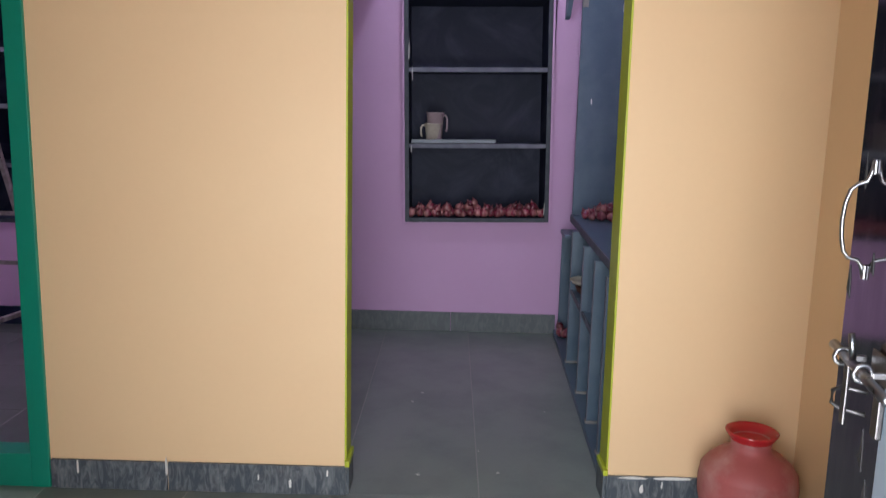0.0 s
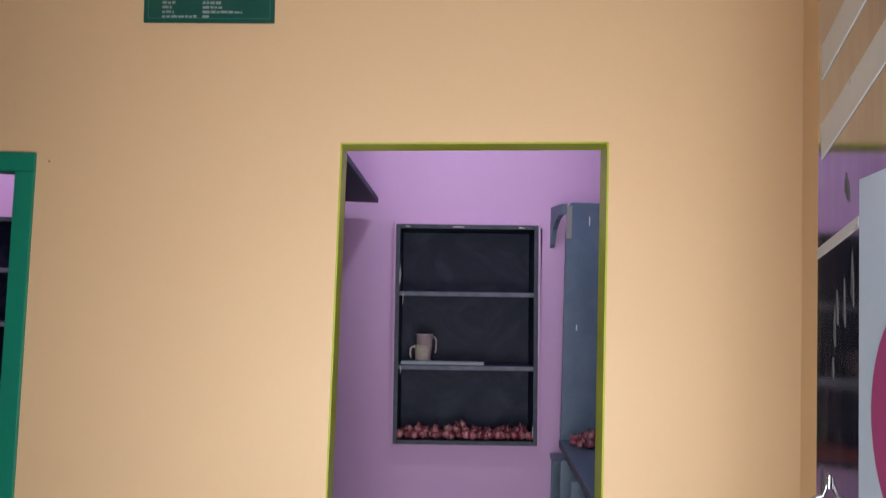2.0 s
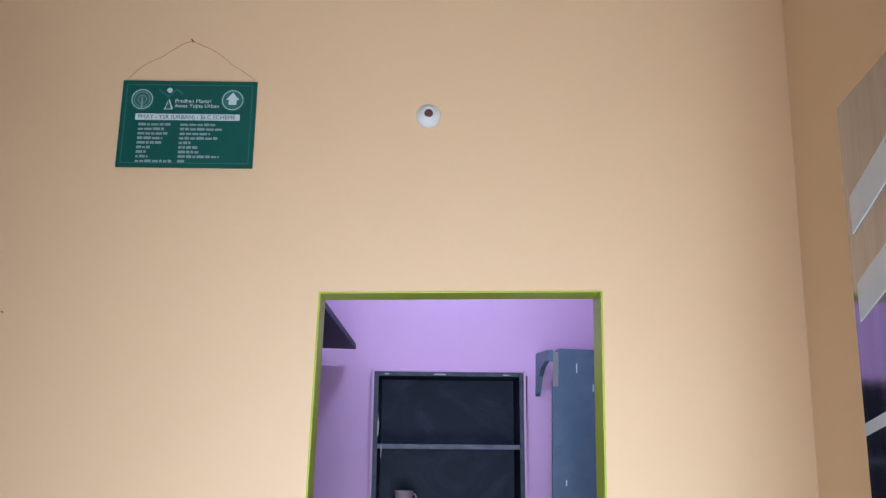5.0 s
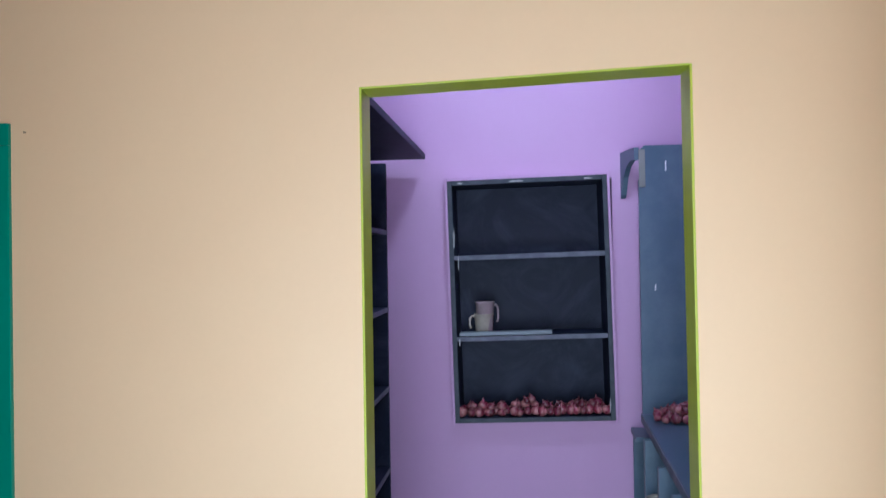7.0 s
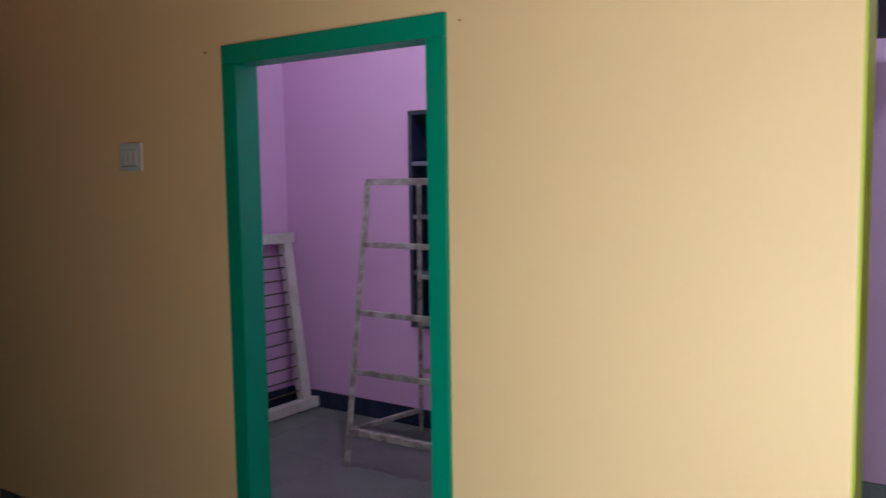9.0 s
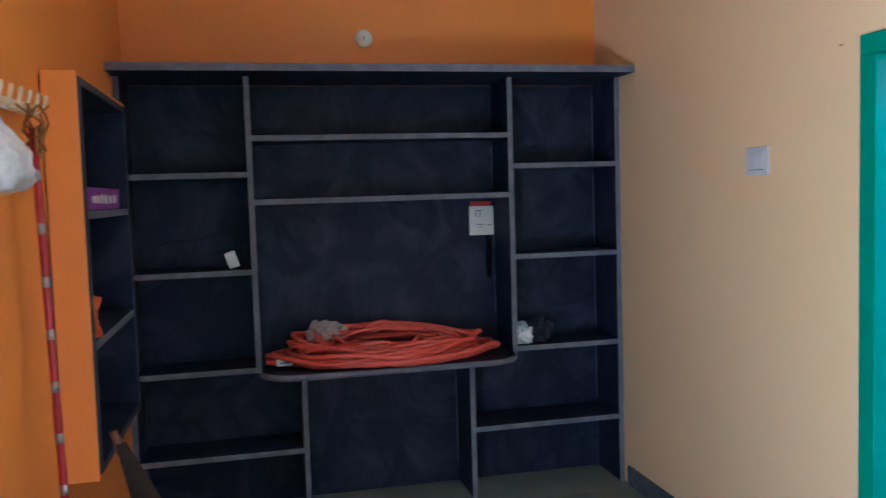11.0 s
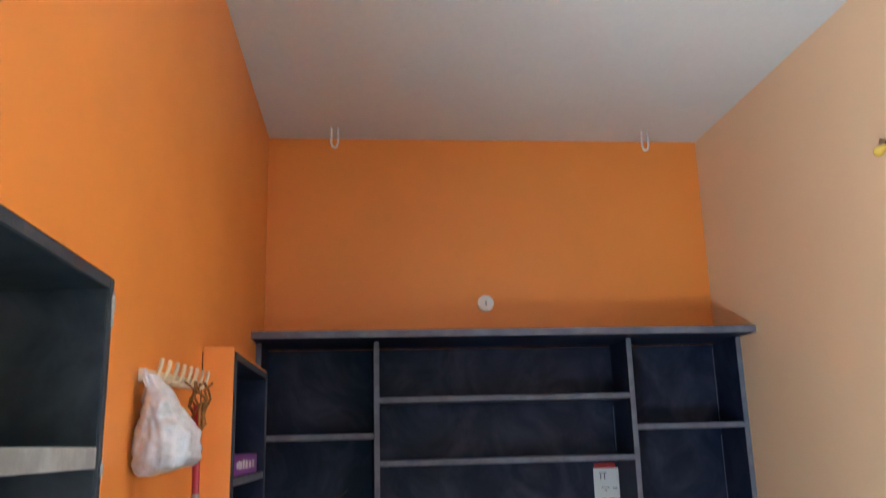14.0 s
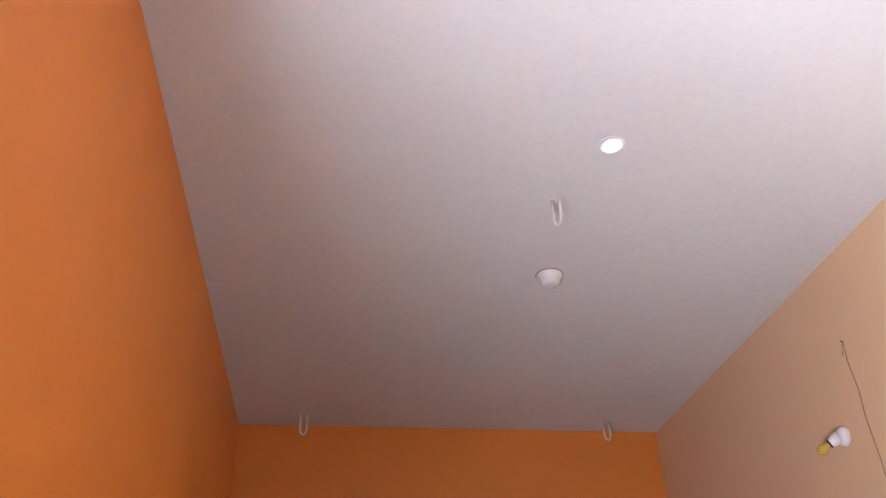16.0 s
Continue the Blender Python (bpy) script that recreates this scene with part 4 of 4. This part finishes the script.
# ---------------------------------------------------------------- things on the slate unit
def hose():
    t = thing("hose_coil", (-3.70, -1.23, 0.733), "coil of glossy orange-red plastic hose on the deep shelf", "hose")
    pts = []
    turns, steps = 25, 44
    for k in range(turns * steps):
        a = 2 * math.pi * k / steps
        u = k / steps
        q = 0.5 + 0.5 * math.sin(u * 2.4)
        wob = 0.020 * math.sin(a * 1.31 + u) + 0.014 * math.sin(2 * a + u * 2.1) + 0.006 * math.sin(5 * a + u * 1.1)
        narrow = 1 - 0.42 * max(0.0, math.sin(a)) ** 2
        rx = (0.235 - 0.150 * q) * narrow + wob * 0.5
        ry = 0.50 - 0.20 * q + wob * 1.5
        heap = 0.100 * (0.5 + 0.5 * math.sin(u * 2.4 + 0.9)) ** 0.8 * (1 - 0.35 * max(0.0, math.sin(a)))
        z = 0.0135 + heap * (0.85 - 0.30 * math.cos(a + 0.5 * math.sin(u * 1.3))) + 0.022 * math.sin(2 * a + u * 1.7) ** 2 + 0.020 * (1 - math.cos(a)) / 2 + 0.012 * math.sin(3 * a + u * 2.7)
        cross = 0.055 * math.sin(a) * math.cos(a + u * 0.9)
        pts.append((rx * math.cos(a) + 0.015 * math.sin(u * 2.2) + cross * 0.4, ry * math.sin(a) + 0.028 * math.sin(u * 1.9) + cross, max(0.0135, z)))
    part("hose", tube(bmesh.new(), pts, 0.0125, 8), HOSE, t, smooth=True)
    part("hose_end", tube(bmesh.new(), [(0.03, -0.36, 0.06), (0.07, -0.45, 0.045), (0.08, -0.53, 0.038), (0.07, -0.59, 0.042)], 0.014, 10), HOSE, t, smooth=True)
    boxpart("label", t, PAPER, (0.062, 0.098, -0.545, -0.47, 0.022, 0.056), 0.006, "crumpled printed paper label")
    boxpart("label_print", t, INK, (0.066, 0.0988, -0.53, -0.485, 0.034, 0.042), 0.0)
    return t


hose()
lump = tagged(mesh_object("plastic_bag", crumple(bmesh.new(), (0.14, 0.18, 0.095), 3.1, 0.45, 2.6), GREY_BAG, False), "crumpled grey plastic bag lying on the hose", "bag")
lump.matrix_basis = pose(-3.77, -1.53, 0.832)
lump = tagged(mesh_object("plastic_bag", crumple(bmesh.new(), (0.09, 0.10, 0.10), 7.7, 0.5, 2.0), WHITE_BAG, False), "small crumpled white plastic bag on a slate shelf", "bag")
lump.matrix_basis = pose(-3.74, -0.52, 0.757)
lump = tagged(mesh_object("plastic_bag", crumple(bmesh.new(), (0.14, 0.12, 0.12), 5.2, 0.5, 2.2), DARK_BAG, False), "crumpled dark blue plastic bag on a slate shelf", "bag")
lump.matrix_basis = pose(-3.78, -0.42, 0.757)
cal = thing("wall_calendar", (XW + 0.022, -0.672, 1.40), "small white tear-off calendar with a red head", "calendar")
boxpart("page", cal, PAPER, (0, 0.006, -0.066, 0.066, -0.085, 0.068), 0.001)
boxpart("head", cal, RED_INK, (0, 0.008, -0.060, 0.050, 0.068, 0.092), 0.001)
for y0, y1, z0, z1 in ((-0.036, 0.004, 0.042, 0.047), (-0.032, -0.026, 0.012, 0.040), (-0.012, -0.006, 0.012, 0.040), (-0.03, 0.012, -0.03, -0.026), (-0.014, 0.0, -0.045, -0.04), (0.03, 0.055, -0.035, -0.03)):
    boxpart("print_line", cal, INK, (0.006, 0.0066, y0, y1, z0, z1), 0.0)
adapter = thing("plug_adapter", (-3.74, -1.945, 1.212), "white plug adapter leaning on a slate shelf", "adapter")
ad = boxpart("body", adapter, WHITE, (-0.022, 0.022, -0.024, 0.024, 0.0, 0.078), 0.006)
ad.matrix_basis = pose(0, 0, 0.008, 18, 0, 0)
part("pin", tube(bmesh.new(), [(0, -0.02, 0.03), (0, -0.04, 0.026)], 0.0025, 6), CHROME, adapter)
part("cable", tube(bmesh.new(), [(0.0, 0.03, 0.01), (-0.06, -0.08, 0.008), (-0.10, -0.22, 0.01), (-0.14, -0.33, 0.06), (-0.15, -0.38, 0.10), (-0.15, -0.30, 0.14), (-0.15, -0.20, 0.135), (-0.15, -0.10, 0.15), (-0.15, -0.05, 0.19)], 0.004, 6), BLACK, adapter, "thin black cable")

# ---------------------------------------------------------------- things along the orange wall
rail = thing("hook_rail", (-1.95, YS, 1.798), "white plastic hook rail on the orange wall", "hook rail")
rb = boxpart("rail", rail, IVORY, (-0.315, 0.315, 0.0, 0.012, -0.02, 0.012), 0.003)
rb.matrix_basis = pose(0, 0, 0, 0, 2.0, 0)
for k in range(8):
    x = -0.290 + k * 0.0826
    bm = tube(bmesh.new(), [(x, 0.006, -0.012), (x, 0.03, -0.014), (x, 0.04, 0.0), (x, 0.045, 0.020), (x, 0.047, 0.036)], 0.0055, 8)
    h_ob = part("hook", bm, IVORY, rail, smooth=True)
    h_ob.location.z = -x * 0.035


def shopping_bag():
    t = thing("carrier_bag", (-1.65, YS + 0.076, 1.564), "white plastic carrier bag hanging full on the hook rail", "bag")
    bm = bmesh.new()
    rings, steps = 40, 64
    grid = []
    for j in range(rings + 1):
        q = j / rings
        taper = 1 - 0.87 * max(0.0, (q - 0.36) / 0.64) ** 0.95 - 0.06 * max(0.0, 0.36 - q) / 0.36
        foot = 1 - 0.25 * (1 - min(1, q * 8)) ** 2
        w, d = 0.085 * taper * foot, 0.058 * taper * foot
        row = []
        for k in range(steps):
            a = 2 * math.pi * k / steps
            p = Vector((0.05 * (1 - taper) + w * math.copysign(abs(math.cos(a)) ** 0.7, math.cos(a)), d * math.sin(a) - 0.052 * (1 - taper), 0.222 * q + 0.012 * math.sin(a) * (1 - q)))
            out = Vector((math.cos(a), math.sin(a), 0))
            fold = 1 - 2.2 * abs(noise.noise(Vector((p.x * 26, p.y * 26, p.z * 9 + 4))))
            crease = 1 - 2.2 * abs(noise.noise(Vector((p.x * 55 + 7, p.y * 55, p.z * 38))))
            p += out * (0.013 * fold + 0.006 * crease) * (0.5 + 0.5 * taper) + 0.008 * noise.noise_vector(Vector((p.x * 12, p.y * 12, p.z * 12 + 3)))
            row.append(bm.verts.new(p))
        grid.append(row)
    for a, b in zip(grid, grid[1:]):
        for k in range(steps):
            bm.faces.new((a[k], a[(k + 1) % steps], b[(k + 1) % steps], b[k]))
    bm.faces.new(grid[0])
    part("bag", bm, WHITE_BAG, t, smooth=True)
    part("loop", tube(bmesh.new(), [(0.045, -0.045, 0.195), (0.05, -0.05, 0.212), (0.045, -0.052, 0.228), (0.055, -0.05, 0.215), (0.058, -0.042, 0.19)], 0.006, 6), WHITE_BAG, t)
    return t


shopping_bag()
stick = thing("mop_stick", (-1.99, -2.350, 0), "red mop stick with dull silver bands leaning by the hook rail", "stick")
ends = [Vector((0.0, 0.02, 0.002)), Vector((-0.015, -0.02, 1.733))]
part("pole", tube(bmesh.new(), [ends[0].lerp(ends[1], k / 8) for k in range(9)], 0.0105, 12), STICK, stick, smooth=True)
for k in range(9):
    q = 0.30 + k * 0.078
    part("band", tube(bmesh.new(), [ends[0].lerp(ends[1], q) , ends[0].lerp(ends[1], q + 0.008), ends[0].lerp(ends[1], q + 0.016)], 0.0108, 12), FOIL, stick, smooth=True)
rr = random.Random(5)
knot = thing("cord_bundle", (-2.03, -2.375, 1.653), "tangled brown and yellow cords tied to the hook rail", "cord")
for k in range(9):
    p0 = Vector((rr.uniform(-0.06, 0.04), rr.uniform(-0.02, 0.02), 0.14))
    bm = tube(bmesh.new(), [p0 + Vector((rr.uniform(-0.02, 0.02), rr.uniform(-0.012, 0.018), -0.022 * j)) for j in range(int(rr.uniform(5, 10)))], 0.0035, 6)
    part("strand", bm, ROPE, knot, smooth=True)
part("loop", tube(bmesh.new(), [(0.02 + 0.025 * math.cos(a * math.pi / 8), 0.015, 0.05 + 0.035 * math.sin(a * math.pi / 8)) for a in range(16)], 0.004, 6, True), ROPE, knot, smooth=True)

pbox = thing("carton", (-2.66, -2.342, 1.521), "small purple printed carton on a slate shelf", "box")
boxpart("carton", pbox, PURPLE, (-0.42, 0.20, -0.06, 0.0, 0, 0.072), 0.002)
for x0, x1, z0, z1 in ((-0.02, 0.02, 0.02, 0.045), (0.03, 0.05, 0.02, 0.05), (0.06, 0.10, 0.022, 0.044), (-0.08, -0.04, 0.02, 0.052), (-0.16, -0.11, 0.018, 0.05), (-0.25, -0.20, 0.02, 0.046), (-0.34, -0.29, 0.02, 0.05)):
    boxpart("print_bar", pbox, PAPER, (x0, x1, 0.0, 0.001, z0, z1), 0.0)
cl = tagged(mesh_object("cloth", crumple(bmesh.new(), (0.18, 0.12, 0.17), 2.4, 0.5, 2.0), ORANGE_CLOTH), "crumpled orange cloth on a slate shelf", "cloth")
cl.matrix_basis = pose(-2.52, -2.40, 1.114)
cl = tagged(mesh_object("cloth", crumple(bmesh.new(), (0.30, 0.23, 0.20), 9.3, 0.5, 1.6), RED_CLOTH, True), "crimson cloth heaped on a slate shelf", "cloth")
cl.matrix_basis = pose(-1.25, -2.572, 1.227)


def grass_broom():
    t = thing("grass_broom", (-2.38, -2.27, 0.045), "dry grass broom standing below the shelf box", "broom")
    bm = bmesh.new()
    g = random.Random(8)
    for k in range(170):
        a, s = g.uniform(-1, 1), g.uniform(-1, 1)
        x0, y0 = 0.012 * a, 0.012 * s
        x1, y1 = 0.04 + 0.10 * a, 0.26 + 0.10 * s
        pts = [(x0, y0, 0.76), (x0 + (x1 - x0) * 0.25, y0 + (y1 - y0) * 0.25, 0.58), (x0 + (x1 - x0) * 0.65, y0 + (y1 - y0) * 0.65, 0.30), (x1, y1, g.uniform(-0.042, 0.0))]
        tube(bm, pts, lambda q: 0.0032 * (1.1 - q), 4)
    part("bristles", bm, STRAW, t)
    part("grip", tube(bmesh.new(), [(0, 0, 0.73), (0, -0.02, 0.80)], 0.013, 12), BROWN, t, smooth=True)
    return t


grass_broom()

# ---------------------------------------------------------------- bedroom
def step_ladder():
    t = thing("step_ladder", (0, 0, 0), "paint-spattered steel step ladder standing open", "ladder")

    def bar(name, a, b, r=0.015):
        a, b = Vector(a), Vector(b)
        q = (b - a).to_track_quat("Z", "Y").to_matrix().to_4x4()
        bm = box(bmesh.new(), -r, r, -r, r, 0, (b - a).length, 0.003)
        bm.transform(Matrix.Translation(a) @ q)
        return part(name, bm, STEEL, t)

    fl, fr_, tl, tr = Vector((-2.60, 1.31, 0)), Vector((-2.03, 1.33, 0)), Vector((-2.485, 1.40, 1.515)), Vector((-2.05, 1.40, 1.515))
    rl, rr_, ul, ur = Vector((-2.62, 2.02, 0)), Vector((-2.02, 2.02, 0)), Vector((-2.20, 1.46, 1.50)), Vector((-2.06, 1.46, 1.50))
    bar("leg", fl, tl)
    bar("leg", fr_, tr)
    bar("leg", rl, ul, 0.013)
    bar("leg", rr_, ur, 0.013)
    bar("top_bar", tl, tr, 0.017)
    for z in (1.19, 0.83, 0.515):
        q = z / 1.515
        bar("rung", fl.lerp(tl, q), fr_.lerp(tr, q), 0.014)
    for z in (1.0, 0.72, 0.42):
        q = z / 1.5
        bar("rung", rl.lerp(ul, q), rr_.lerp(ur, q), 0.011)
    q = 0.19 / 1.5
    bar("brace", fl.lerp(tl, q), fr_.lerp(tr, q), 0.017)
    bar("brace", fl.lerp(tl, q), rl.lerp(ul, 0.10), 0.013)
    bar("brace", fr_.lerp(tr, q), rr_.lerp(ur, 0.10), 0.013)
    return t


step_ladder()


def window_grille():
    t = thing("window_frame", (-3.545, 0, 0.0), "worn white wooden window frame with iron bars leaning on the lilac wall", "window frame")
    t.matrix_basis = pose(-3.56, -0.06, 0.0, 0, -7.6, 0)
    y0, y1, h = 1.05, 2.09, 1.19
    boxpart("stile", t, OLD_WHITE, (-0.03, 0.03, y1 - 0.075, y1, 0.07, h - 0.07), 0.004)
    boxpart("stile", t, OLD_WHITE, (-0.03, 0.03, y0, y0 + 0.075, 0.07, h - 0.07), 0.004)
    boxpart("head", t, OLD_WHITE, (-0.03, 0.03, y0 - 0.03, y1 + 0.03, h - 0.07, h), 0.004)
    boxpart("sill", t, OLD_WHITE, (-0.035, 0.055, y0 - 0.03, y1 + 0.045, 0.004, 0.07), 0.004)
    boxpart("mullion", t, OLD_WHITE, (-0.025, 0.025, 1.5, 1.56, 0.07, h - 0.07), 0.004)
    for k in range(12):
        z = 0.13 + k * 0.083
        part("bar", tube(bmesh.new(), [(0, y0 + 0.07, z), (0, y1 - 0.07, z)], 0.0055, 8), IRON, t, smooth=True)
    return t


window_grille()
tin = tagged(mesh_object("jar", lathe(bmesh.new(), [(0.04, 0), (0.045, 0.01), (0.045, 0.11), (0.03, 0.13), (0.03, 0.145)], 24, (-2.2, 2.26, 1.313)), RED_POT, True), "red jar on a slate shelf", "jar")

# ---------------------------------------------------------------- chips and crumbs
CHALK = material("white_plaster", (0.42, 0.41, 0.40), 0.8, spots=(0.22, 0.215, 0.21), spot_scale=60, grain=200, bump=0.3)


CRUMB = material("plaster_crumb", (0.66, 0.65, 0.62), 0.8, spots=(0.5, 0.48, 0.46), spot_scale=60, grain=200, bump=0.1)


def chip(name, at, size, seed, label, mat=CHALK):
    bm = crumple(bmesh.new(), size, seed, 0.7, 2.4, 2)
    ob = tagged(mesh_object(name, bm, mat), label, "plaster chip", "plaster chips")
    ob.location = at
    return ob


g = random.Random(21)
for k in range(6):
    chip("plaster_chip", (g.uniform(0.05, 0.9), g.uniform(0.12, 1.3), 0.0), (g.uniform(0.006, 0.016), g.uniform(0.006, 0.014), 0.0022), k * 1.3, "crumb of white plaster on the slate floor", CRUMB)
for k in range(6):
    chip("plaster_chip", (g.uniform(-0.9, 1.2), g.uniform(-0.30, -0.04), 0.0), (g.uniform(0.008, 0.02), g.uniform(0.006, 0.014), 0.005), 40 + k, "crumb of white plaster on the slate floor", CRUMB)
for x, y, z, sx, sy, sz in ((0.082, 2.129, 1.62, 0.010, 0.006, 0.10), (0.104, 2.133, 1.50, 0.006, 0.006, 0.075), (0.105, 2.133, 1.09, 0.006, 0.006, 0.04), (0.898, 2.133, 0.74, 0.006, 0.006, 0.07),
                            (0.12, 2.129, 1.962, 0.025, 0.005, 0.009), (0.42, 2.129, 1.968, 0.08, 0.005, 0.008), (0.80, 2.129, 1.975, 0.04, 0.005, 0.008)):
    chip("plaster_patch", (x, y, z), (sx, sy, sz), x * 9 + z, "streak of white plaster on the shelf rim")
for x, z, sx, sz in ((-1.412, 1.86, 0.012, 0.07), (-1.412, 1.90, 0.02, 0.03), (-1.41, 1.17, 0.014, 0.05), (-1.411, 1.56, 0.012, 0.03)):
    chip("plaster_patch", (x, YS + 0.001, z), (sx, 0.006, sz), z * 7, "chipped white plaster at the recess edge")
for x, z, sx, sz in ((-0.93, 0.055, 0.008, 0.05), (-0.62, 0.06, 0.010, 0.06), (-0.30, 0.05, 0.006, 0.02), (-0.19, 0.025, 0.008, 0.03), (-0.06, 0.07, 0.006, 0.025), (1.0, 0.092, 0.09, 0.008), (1.14, 0.092, 0.12, 0.010), (1.03, 0.04, 0.012, 0.03), (1.10, 0.06, 0.006, 0.025)):
    chip("plaster_patch", (x, -0.0135, z), (sx, 0.004, sz), x * 5 + 3, "drip of white plaster on the dark skirting", CRUMB)
